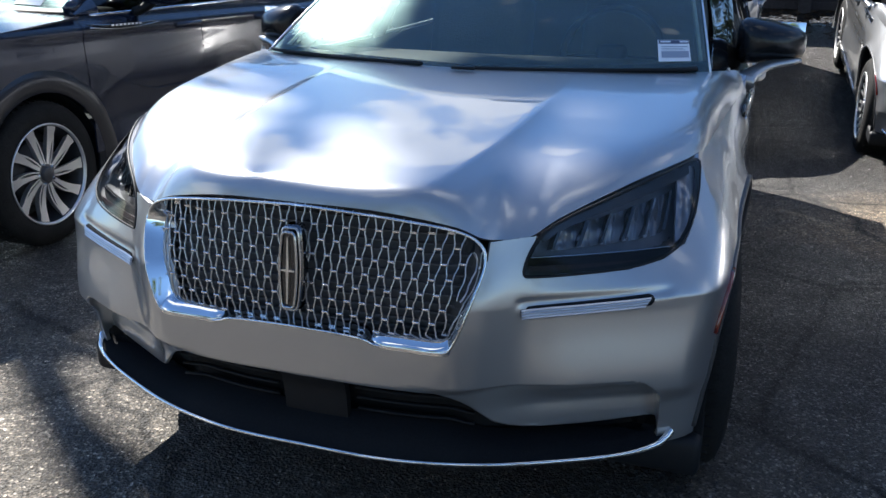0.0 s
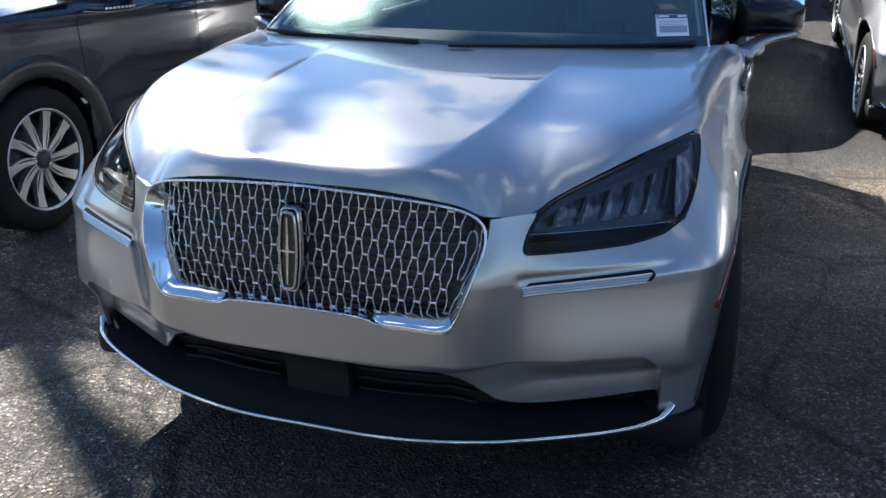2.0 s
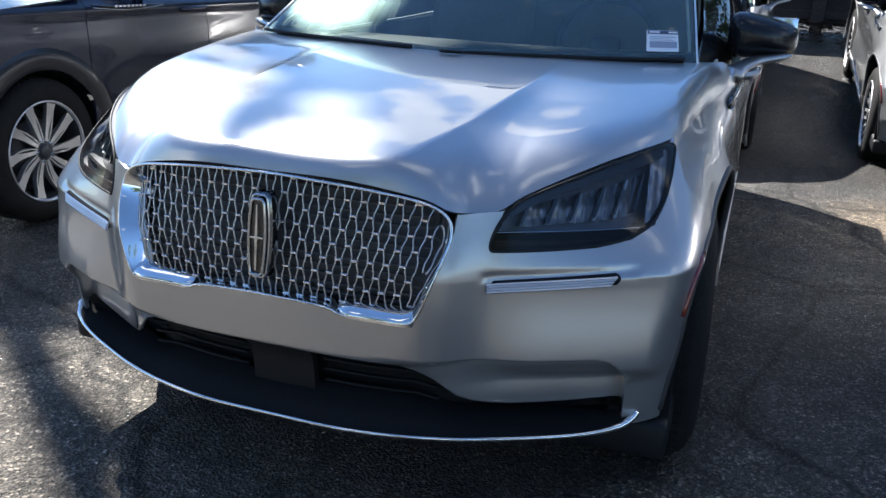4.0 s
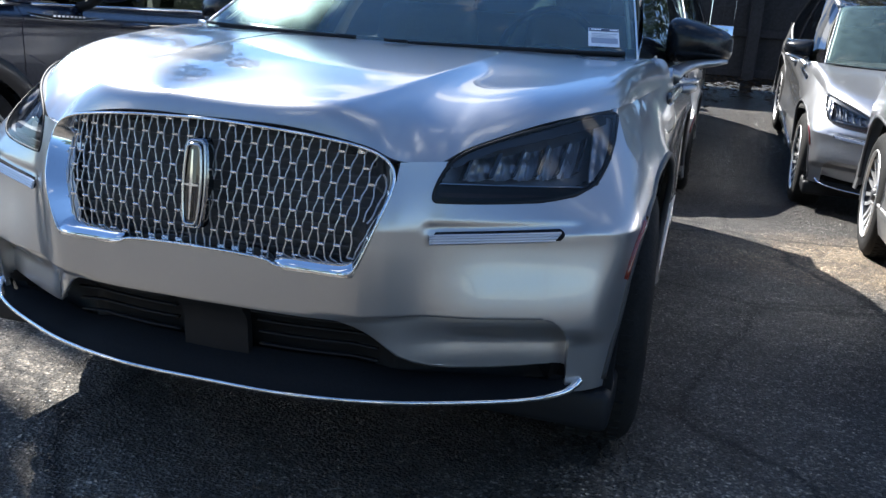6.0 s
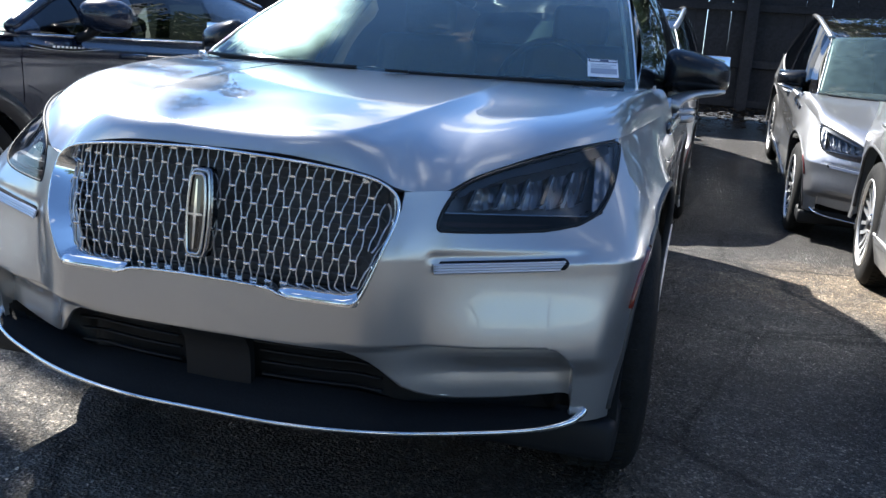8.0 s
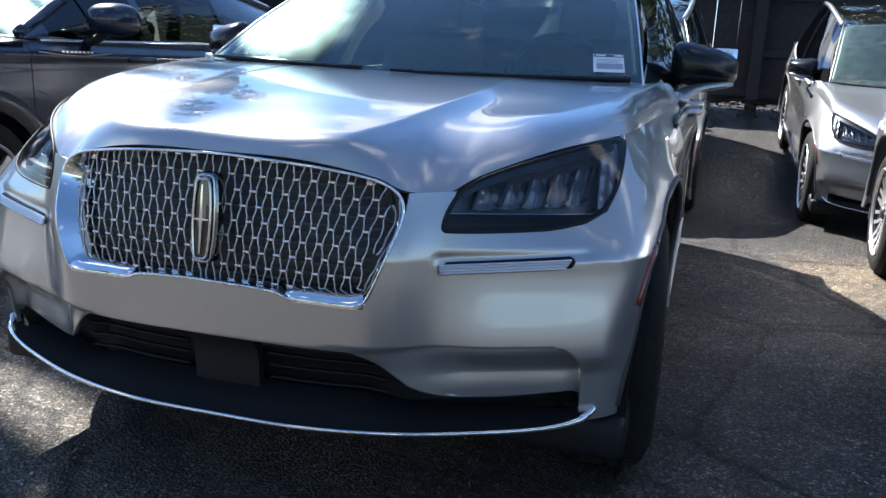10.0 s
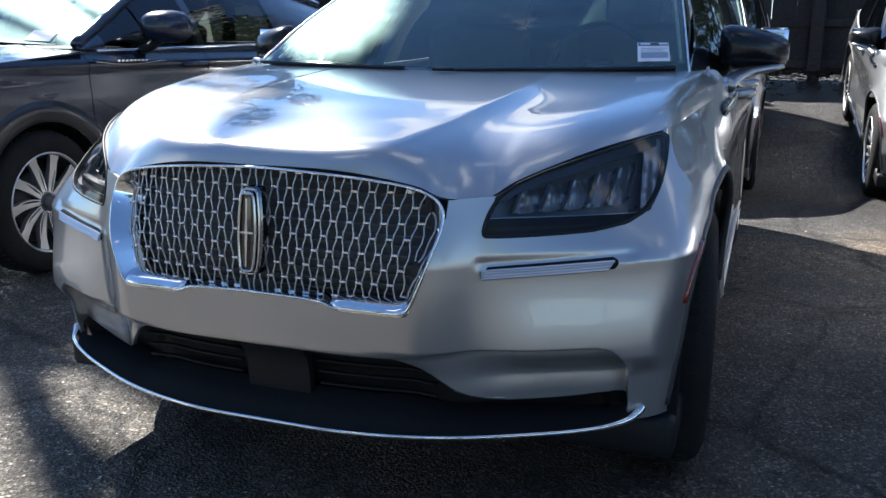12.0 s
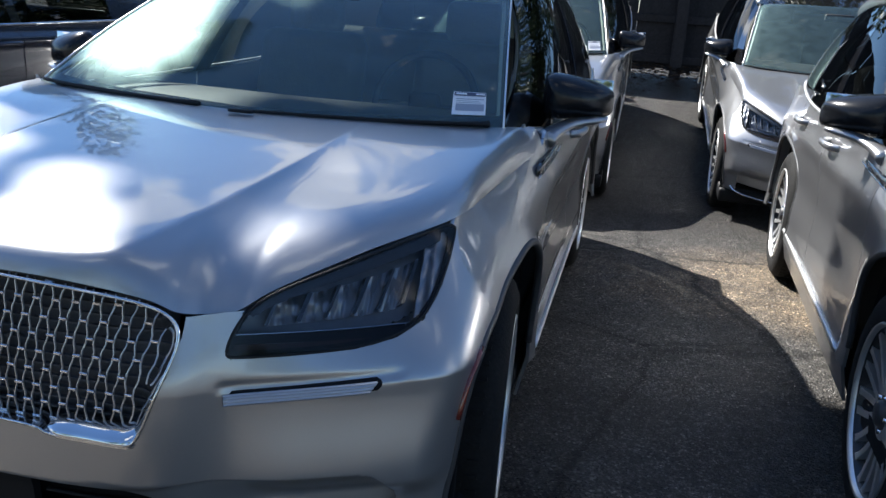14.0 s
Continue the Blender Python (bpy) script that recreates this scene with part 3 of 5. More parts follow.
def lamp_parts(car, s):
    """A headlamp: smoked lens, dark bowl, bright modules and a light bar."""
    uz = [(s * u_at(x, z), z) for x, z in LAMP]
    if s < 0:
        uz = uz[::-1]
    poly = dense(uz, .03)
    us, vs = np.linspace(2.85 * s, 6.15 * s, 130), np.linspace(.74, .955, 70)
    if s < 0:
        us = us[::-1]
    lamp = new("headlamp")
    lamp.parent = car
    part("lens", sheet(lifted(skin, .002), us, vs, (), poly, 10), LENS, lamp, "smoked clear lens").visible_shadow = False
    part("bowl", sheet(lambda u, z: skin(u, z) + np.stack([-.02 * s + 0 * u, .065 + 0 * u, 0 * u], -1), us[::2], vs[::2], (), poly, 10), LAMPMID, lamp)
    ring = np.array(poly)
    f, d = lifted(skin, -.001)(ring[:, 0], ring[:, 1]), skin(ring[:, 0], ring[:, 1]) + np.array([-.02 * s, .067, 0])
    b = bmesh.new()
    v0, v1 = [b.verts.new(q) for q in f], [b.verts.new(q) for q in d]
    for i in range(len(f)):
        b.faces.new((v0[i], v0[(i + 1) % len(f)], v1[(i + 1) % len(f)], v1[i]))
    part("lamp_rim", b, LAMPMID, lamp)
    inner = lifted(skin, -.014)
    def cell(u0, u1, z0, z1, fn=inner, skew=0.0):
        return sheet(lambda u, v: fn(s * (u + skew * (v - z0)), v), np.linspace(u0, u1, 10), np.linspace(z0, z1, 10), flip=s < 0)
    # smoked mask above and light bar below
    mask = [(.492, .832), (.520, .856), (.579, .881), (.678, .913), (.752, .934), (.757, .914), (.68, .892), (.58, .864), (.525, .841), (.50, .824)]
    m = [(s * u_at(x, z), z) for x, z in mask]
    part("smoked_band", sheet(lifted(skin, -.006), us, vs, (), dense(m, .03), 10), LAMPGREY, lamp, thick=.004)
    part("light_bar", cell(3.12, 4.95, .766, .777, lifted(skin, -.010)), AMBERDARK, lamp, thick=.006)
    part("bar_shelf", cell(3.08, 5.2, .7775, .796, lifted(skin, -.018)), APRON, lamp, thick=.01)
    # faceted reflector with five slanted dividers
    def facets(u, v):
        w = 3.45 + 1.66 * u
        z = .806 + .012 * (w - 3.45) + v * (.044 + .016 * (w - 3.45))
        cell_at = (u * 5) % 1
        d = .030 + .018 * np.sin(np.pi * cell_at) + .0035 * np.sin(w * 55 + 6 * v) + .003 * np.sin(9 * v + 3 * w)
        a, b = lifted(skin, 0)(s * (w + 1.6 * (z - .812)), z), lifted(skin, -1)(s * (w + 1.6 * (z - .812)), z)
        return a + d[..., None] * (b - a)
    part("reflector", sheet(facets, np.linspace(0, 1, 120), np.linspace(0, 1, 24), flip=s < 0), LAMPSILVER, lamp, "silver faceted reflector")
    for i in range(6):
        u0 = 3.42 + i * .332
        z0, z1 = .808 + .012 * (u0 - 3.45), .852 + .026 * (u0 - 3.45)
        part("divider", cell(u0, u0 + .035 + .02 * (i % 2), z0, z1, lifted(skin, -.020), 1.6), BLACKGLOSS, lamp, thick=.03)
    part("chrome_line", cell(3.12, 5.25, .7940, .7953, lifted(skin, -.012)), DARKCHROME, lamp, thick=.003)
    inner_edge = [(s * u_at(.622 + (x - .622) * .945, .835 + (z - .835) * (.86 if z < .80 else .93)), .835 + (z - .835) * (.86 if z < .80 else .93)) for x, z in LAMP]
    if s < 0:
        inner_edge = inner_edge[::-1]
    part("lamp_border", sheet(lifted(skin, -.003), us, vs, [dense(inner_edge, .03)], poly, 10), APRON, lamp)
    part("corner_reflector", sheet(lambda u, v: lifted(skin, -.012)(s * u, v) + np.stack([0 * u, .012 * np.cos((u - 5.28) * 9) + .004 * np.sin(v * 160 + u * 8), 0 * u], -1), np.linspace(5.28, 5.76, 16), np.linspace(.785, .93, 18), flip=s < 0), LAMPSILVER, lamp, thick=.005)
    part("lens_edge", tube([Vector(q) for q in lifted(skin, .0)(ring[:, 0], ring[:, 1])], .0030, 6, True), BLACK, lamp)


def crossover(m, label):
    car = thing("crossover", m, label, "car", "silver crossovers")
    # bumper: one shell with the openings for grille, lamps and intake
    up = [(u_at(x, z), z) for x, z in NOSE_OPENING]
    nose = dense(full([(0.0, .624)] + up + [(5.6, 1.3)]), .02)
    low = dense(full([(0.0, .507)] + [(u_at(x, z), z) for x, z in INTAKE]), .02)
    split = [(5.86, .93), (6.10, .868), (7.1, .782), (7.9, .72)]
    shut_r = split + [(7.9, 1.3), (5.7, 1.3)]
    holes = [nose, low, np.array(shut_r), np.array([(-u, z) for u, z in shut_r[::-1]]), np.array(arch(FRONT_AXLE)), np.array([(-u, z) for u, z in arch(FRONT_AXLE)[::-1]])]
    us = np.linspace(-7.8, 7.8, 640)
    shell = sheet(skin, us, np.linspace(.33, .945, 210), holes, None, 8)
    bmesh.ops.holes_fill(shell, edges=shell.edges[:], sides=14)
    part("front_bumper", shell, SILVER, car, thick=.012)
    half_hem = [(0.0, .507)] + [(u_at(x, z), z) for x, z in INTAKE if x < .715]
    hem = [(-u, z) for u, z in half_hem[:0:-1]] + half_hem
    part("bumper_hem", tube([Vector(lifted(skin, -.005)(np.array(u), np.array(z))) for u, z in hem], .0052, 8), SILVER, car)
    gap = [(u, z - .004) for u, z in split]
    # front wing, doors and rear quarter, cut along the flank
    def panel(y0, y1, z0, cut=(), n=60, m=48):
        def fn(a, b):
            y = y0 + a * (y1 - y0)
            u = np.interp(y, YU[0], YU[1])
            top = np.interp(y, SIDE_Y, SIDE_Z)
            return flank(u, z0 + b * (top - z0))
        return sheet(fn, np.linspace(0, 1, n), np.linspace(0, 1, m), [np.array(c) for c in cut], None, .7)
    us2 = np.linspace(5.5, 15.9, 900)
    YU = (skin(us2, .7)[:, 1], us2)
    def to_panel(poly, y0, y1, z0):
        out = []
        for y, z in poly:
            u = u_back(y, z)
            ym = float(np.interp(u, YU[1], YU[0]))
            top = float(np.interp(ym, SIDE_Y, SIDE_Z))
            out.append(((ym - y0) / (y1 - y0), (z - z0) / (top - z0)))
        return out
    # wing uses u directly so that it meets the bumper's shut line
    def wing(u, v):
        top = np.interp(skin(u, .94)[..., 1], SIDE_Y, SIDE_Z)
        return flank(u, v * top)
    wtop = lambda u: float(np.interp(skin(u, .94)[1], SIDE_Y, SIDE_Z))
    wb = [(u, z / wtop(u)) for u, z in [(5.4, .95)] + gap + [(7.9, .1), (5.4, .1)]]
    wa = [(u, z / wtop(u)) for u, z in arch(FRONT_AXLE)]
    uw = np.concatenate([np.linspace(5.78, 9, 90), np.linspace(9.02, u_back(1.415, .7), 30)])
    both("front_wing", sheet(wing, uw, np.linspace(.34, 1, 90), [np.array(wb), np.array(wa)], None, 6), SILVER, car, thick=.010)
    both("front_door", panel(1.42, 2.485, .33), SILVER, car, thick=.010)
    both("rear_door", panel(2.492, 3.45, .33, [to_panel(arch_line(REAR_AXLE), 2.492, 3.45, .33)]), SILVER, car, thick=.010)
    both("rear_quarter", panel(3.457, 4.4, .33, [to_panel(arch_line(REAR_AXLE), 3.457, 4.4, .33)]), SILVER, car, thick=.010)
    part("tail", sheet(lambda u, z: skin(np.where(u < 16, u, u - 32), z), np.linspace(13.6, 18.4, 40), np.linspace(.3, 1.08, 12)), SILVER, car)
    for yc in (FRONT_AXLE, REAR_AXLE):
        ring = [tuple(flank(np.array(u_back(y, z)), np.array(z)) - np.array([.006, 0, 0])) for y, z in arch_line(yc, 70)[6:-6]]
        both("arch_lip", tube(ring, .011, 8), DARKGREY, car)
        liner = bmesh.new()
        rows = [[liner.verts.new((x - (.030 if x > .8 and y < yc - .25 else 0), y, z)) for y, z in arch_line(yc, 30)[5:-4]] for x in (.84, .55)]
        for i in range(20):
            liner.faces.new((rows[0][i], rows[0][i + 1], rows[1][i + 1], rows[1][i]))
        both("arch_liner", liner, BLACK, car)
    # plates added behind the bumper corners to keep sunlight off the apron
    for s in (1, -1):
        part("sun_blocker", box((.355, .010, .26), (s * .670, .400, .440), .003), APRON, car)
    # sill with a bright strip
    both("sill", sheet(lambda y, v: np.stack([.885 - .03 * v, y, .335 - .14 * v], -1), np.linspace(1.36, 3.26, 30), np.linspace(0, 1, 8), flip=True), SILVER, car, thick=.01)
    both("sill_strip", tube([(.890, y, .342 + .01 * (y - 1.4)) for y in np.linspace(1.44, 3.2, 24)], .008, 8, flat=1.2), SATIN, car)
    part("underbody", box((1.7, 3.9, .10), (0, 2.3, .27), .02), BLACK, car)
    # bonnet
    part("bonnet", sheet(bonnet, np.linspace(-1, 1, 260), np.linspace(0, 1, 130) ** 2.4), SILVER, car, thick=.010)
    part("washer_jet", box((.075, .016, .009), (.03, 1.075, 1.053), .003), BLACK, car)
    part("scuttle", sheet(lambda a, t: screen(a, 0) + np.stack([0 * a, -.05 + .10 * t, -.012 - .004 * t], -1), np.linspace(-1, 1, 40), np.linspace(0, 1, 5)), BLACK, car, thick=.01)
    # glass house
    part("windscreen", sheet(screen, np.linspace(-1, 1, 60), np.linspace(0, 1, 40)), WINDSCREEN, car, "greenish tinted windscreen").visible_shadow = False
    part("screen_band", sheet(lifted(screen, -.006), np.linspace(-1, 1, 120), np.linspace(0, 1, 60), [dense([(-.955, .075), (0, .05), (.955, .075), (.965, .96), (-.965, .96)], .05)]), BLACKGLOSS, car)
    both("pillar", sheet(side_light, np.linspace(0, .42, 12), np.linspace(0, 1, 20)), BLACKGLOSS, car, thick=.02)
    both("pillar_trim", tube([Vector(p) for p in lifted(screen, .004)(np.full(20, .985), np.linspace(0, 1, 20))], .0032, 8), SATIN, car)
    both("front_side_window", sheet(side_light, np.linspace(.42, 1.95, 30), np.linspace(.03, .97, 16)), SIDEGLASS, car)
    both("pillar_lining", sheet(lifted(screen, -.028), np.linspace(.885, .94, 6), np.linspace(.06, 1, 20)), LINING, car, thick=.01)
    both("middle_pillar", sheet(lifted(side_light, .002), np.linspace(1.95, 2.12, 6), np.linspace(0, 1, 16)), BLACKGLOSS, car, thick=.02)
    both("rear_side_window", sheet(side_light, np.linspace(2.12, 3.6, 30), np.linspace(.03, .97, 16)), SIDEGLASS, car)
    both("rear_pillar", sheet(side_light, np.linspace(3.6, 5, 16), np.linspace(0, 1, 16)), SILVER, car, thick=.02)
    both("belt_trim", tube([Vector(p) for p in side_light(np.linspace(.42, 4, 50), np.full(50, .01))], .008, 8), SATIN, car)
    both("roof_rail", tube([Vector(p) + Vector((0, 0, .006)) for p in spline(RAIL, np.linspace(0, 5, 60))], .026, 10), SILVER, car)
    def roof(a, t):
        e = spline(RAIL, t * 5)
        y = e[..., 1] - .12 * (1 - a * a) * (1 - t) + .10 * (1 - a * a) * t
        return np.stack([e[..., 0] * a, y, e[..., 2] + .035 * (1 - a * a)], -1)
    part("roof", sheet(roof, np.linspace(-1, 1, 30), np.linspace(0, 1, 40)), BLACKGLOSS, car, "black panoramic glass roof", thick=.02)
    def rear_glass(a, t):
        e, f = roof(a, 1 + 0 * t), np.stack([a * .62, 4.42 + .08 * (1 - a * a), 1.08 + 0 * a], -1)
        return e + t[..., None] * (f - e)
    part("rear_window", sheet(rear_glass, np.linspace(-1, 1, 12), np.linspace(0, 1, 8), flip=True), SIDEGLASS, car)
    for s in (1, -1):
        mirror_parts(car, s, CAPBLACK, SILVER)
    grille_parts(car)
    lamp_parts(car, 1)
    lamp_parts(car, -1)
    # lamp strips under the headlamps
    for s in (1, -1):
        zz = lambda x: .684 + .055 * (x - .465)
        xs = np.linspace(.468, .722, 24)
        strip = new("lamp_strip")
        strip.parent = car
        part("strip_bezel", tube([skin(s * u_at(x, zz(x)), zz(x)) + np.array([0, .009, 0]) for x in xs], [.007] + [.0145] * 22 + [.005], 8), APRON, strip)
        def bar(a, v, d=.0135):
            x = .474 + a * .238 + .010 * (v - .5) * np.where(a > .5, 1, -.3)
            p = np.stack([skin(s * u_at(float(k), float(zz(k))), float(zz(k))) for k in x.ravel()]).reshape(x.shape + (3,))
            p[..., 1] += .006 * v - d - .0012 * np.cos(v * 18)
            p[..., 2] += (v - .55) * .0150
            return p
        part("strip_bar", sheet(bar, np.linspace(0, 1, 24), np.linspace(0, 1, 13), flip=s < 0), LAMPSILVER, strip, "clear light strip with silver lines", thick=.004, split=89)
    # lower intake: black mouth, slats and chrome lip
    mouth = sheet(lambda u, z: skin(u, z) * np.array([.94, 1, 1]) + np.array([0, .09, 0]), np.linspace(-5.4, 5.4, 80), np.linspace(.26, .52, 10))
    intake = part("lower_intake", mouth, BLACK, car)
    for s in (1, -1):
        for i in range(4):
            z = .398 + i * .029
            part("intake_slat", tube([skin(u_at(s * x, z), z) + np.array([0, .035, 0]) for x in np.linspace(.10, .37 - .03 * (i == 3), 14)], .0075, 6, flat=.45), BLACK, intake)
    part("sensor_panel", sheet(lambda u, z: lifted(skin, -.02)(u, z), np.linspace(-.45, .45, 10), np.linspace(.34, .505, 10)), BLACK, intake, thick=.02)
    lip = [(0, .030, .322), (.20, .034, .323), (.40, .083, .323), (.58, .165, .325), (.69, .225, .330), (.75, .268, .340), (.772, .298, .350), (.780, .312, .360)]
    path = smooth_path(lip, 40)
    fullp = [Vector((-p.x, p.y, p.z)) for p in path[::-1]][:-1] + path
    part("chrome_lip", tube(fullp, [.0044 + .004 * max(0, (abs(p.x) - .69) / .095) * (1 if abs(p.x) < .785 else .3) for p in fullp], 8, flat=1.2), CHROME, car, "thin chrome lip strip")
    b = bmesh.new()
    prof = ((.004, .002), (.022, .025), (.05, .045), (.09, .060)), ((.003, -.006), (.05, -.02), (.16, -.045))
    for pr in prof:
        rows = []
        for dy, dz in ((0, 0),) + pr:
            high = np.interp([abs(p.x) for p in fullp], [0, .30, .42, .60, .70, .78], [1, 1, .5, .28, .25, .06])
            deep = np.interp([abs(p.x) for p in fullp], [0, .30, .42, .60, .70, .78], [1, 1, 1.2, 1.3, .9, .1])
            rows.append([b.verts.new((p.x * (1 - .5 * dy), p.y + dy * d, p.z + dz * h)) for p, h, d in zip(fullp, high, deep)])
        for r0, r1 in zip(rows, rows[1:]):
            for i in range(len(fullp) - 1):
                b.faces.new((r0[i], r0[i + 1], r1[i + 1], r1[i]))
    part("lower_apron", b, APRON, car)
    for s in (1, -1):
        mk = [(u_back(y - .022, z), z) for y, z in arch_line(FRONT_AXLE, 60)[15:24]]
        part("side_marker", tube([lifted(skin, .002)(np.array(s * u), np.array(z)) for u, z in mk], .006, 6), AMBER, car)
        for y in (2.30, 3.25):
            h = tube([(s * x, yy, z) for x, yy, z in smooth_path([(.868, y - .13, .935), (.912, y - .10, .94), (.925, y, .943), (.912, y + .08, .943), (.868, y + .11, .938)], 13)], .012, 8, flat=1.3)
            part("door_handle", h, SILVER, car)
        run = smooth_path([(.858, 1.27, .938), (.868, 1.38, .948), (.876, 1.52, .960), (.878, 1.67, .972)], 11)
        badge = part("wing_badge", tube([(s * p.x, p.y, p.z) for p in run], [.012, .020, .021, .020, .019, .018, .016, .014, .011, .007, .003], 8, flat=.45, up=(1, 0, 0)), BLACKGLOSS, car, "dark badge strip with bright rim")
        part("badge_rim", tube([(s * (p.x + .008), p.y, p.z - .016 + .0012 * i) for i, p in enumerate(run)], .0028, 6), CHROME, badge)
        for i in range(7):
            p = run[2].lerp(run[7], i / 6)
            part("letter_bar", box((.004, .012, .011), (s * (p.x + .010), p.y, p.z), 0), DARKCHROME, badge, smooth=False)
        for x, y in ((.882, FRONT_AXLE), (.885, REAR_AXLE)):
            wheel(car, s * x, y, s)
    # stock label inside the screen, wipers
    label = part("windscreen_label", sheet(lifted(screen, .002), np.linspace(.567, .737, 6), np.linspace(.066, .180, 6)), PAPER, car, "white printed stock label")
    for a0, a1, t0, t1, ink, h in ((.571, .733, .158, .177, INK, .003), (.578, .625, .163, .172, PAPER, .004), (.672, .727, .163, .172, PAPER, .004), (.580, .725, .084, .118, PRINTGREY, .003),
                                   (.580, .72, .140, .144, PRINTGREY, .003), (.580, .69, .131, .134, PRINTGREY, .003), (.580, .705, .123, .126, PRINTGREY, .003)):
        part("print_bar", sheet(lifted(screen, h), np.linspace(a0, a1, 4), np.linspace(t0, t1, 3)), ink, label)
    for x0, x1 in ((-.70, -.10), (.05, .62)):
        path = [tuple(lifted(screen, .009)(np.array(x / .80), np.array(t))) for x, t in ((x0, .012), (x0 + .12, .014), (x0 + .3, .016), (x1, .014))]
        arm = part("wiper_arm", tube(smooth_path(path, 12), .006, 8), BLACK, car)
        part("wiper_blade", tube([tuple(lifted(screen, .006)(np.array(x / .80), np.array(.012 + .012 * f))) for f, x in ((f, x0 + .16 + f * (x1 - x0 - .16)) for f in np.linspace(0, 1, 12))], .006, 6), BLACK, arm)
    # cabin
    part("dashboard", sheet(lambda a, t: np.stack([a * .74, 1.22 + .06 * abs(a) + t * .55, 1.0 + .045 * np.sin(t * 2.6) - .0 * a], -1), np.linspace(-1, 1, 20), np.linspace(0, 1, 12)), TRIM, car, thick=.08)
    wheel_ring = tube([(.37 + .185 * math.cos(a), 1.86 + .06 * math.sin(a), 1.03 + .175 * math.sin(a)) for a in np.linspace(0, 2 * math.pi, 40, endpoint=False)], .015, 8, True)
    part("steering_wheel", box((.12, .05, .11), (.37, 1.85, 1.02), .02, box((.34, .02, .03), (.37, 1.85, 1.02), .005, wheel_ring)), TRIM, car)
    for x in (-.37, .37):
        seat = part("seat", box((.50, .16, .62), (x, 2.62, .92), .06, box((.50, .52, .16), (x, 2.38, .58), .05), (-14, 0, 0)), LEATHER, car)
        part("headrest", box((.26, .09, .18), (x, 2.70, 1.31), .035), LEATHER, seat)
    part("rear_bench", box((1.25, .18, .62), (0, 3.5, .92), .06, box((1.25, .5, .2), (0, 3.3, .55), .05), (-12, 0, 0)), LEATHER, car)
    part("cabin_floor", box((1.6, 2.9, .05), (0, 2.6, .36), .01), TRIM, car)
    part("cabin_mirror", box((.23, .03, .06), (0, 1.86, 1.40), .015), TRIM, car)
    return car


main = crossover(pose(0, 1.585, 0), "silver metallic crossover with chrome honeycomb grille, parked on asphalt")
tagged(copy_thing(main, pose(2.715, 1.93, 0, 0, 0, -2.2)), "sunlit silver crossover parked beside the others, seen from its flank")
tagged(copy_thing(main, pose(2.614, 6.654, -.141, 7.64, 0, -.28)), "silver crossover in the second row, nose down on the slope")
tagged(copy_thing(main, pose(.06, 6.62, -.14, 7.64, 0, 0)), "silver crossover parked close behind another on the slope")
# the front wheels of the nearest car are turned a little
for w in main.children:
    if w.name.startswith("wheel") and not w.name.startswith("wheel_") and w.matrix_basis.translation.y < 2:
        w.matrix_basis = w.matrix_basis @ pose(0, 0, 0, 0, 0, 5 * (1 if w.matrix_basis.translation.x > 0 else -1))


# ---- dark blue sport utility vehicle ----
def side_x(y, z):
    """Half width of the dark car at y and z."""
    x = .955 - .10 * np.maximum(z - .72, 0) ** 1.6 - .03 * np.exp(-((z - .60) / .14) ** 2) * ramp(y, 1.3, 1.7) * (1 - ramp(y, 3.5, 3.8))
    x = x + .014 * np.exp(-((z - 1.075) / .03) ** 2) * ramp(y, .5, 1.0) - .025 * ramp(z, 1.085, 1.14)
    x = x - .34 * np.maximum(.62 - y, 0) ** 2 - .9 * np.maximum(.25 - y, 0) ** 2
    return x - .10 * ramp(y, 4.0, 4.8)


def flat_side(y, z):
    return np.stack([side_x(y, z), y + 0 * z, z + 0 * y], -1)


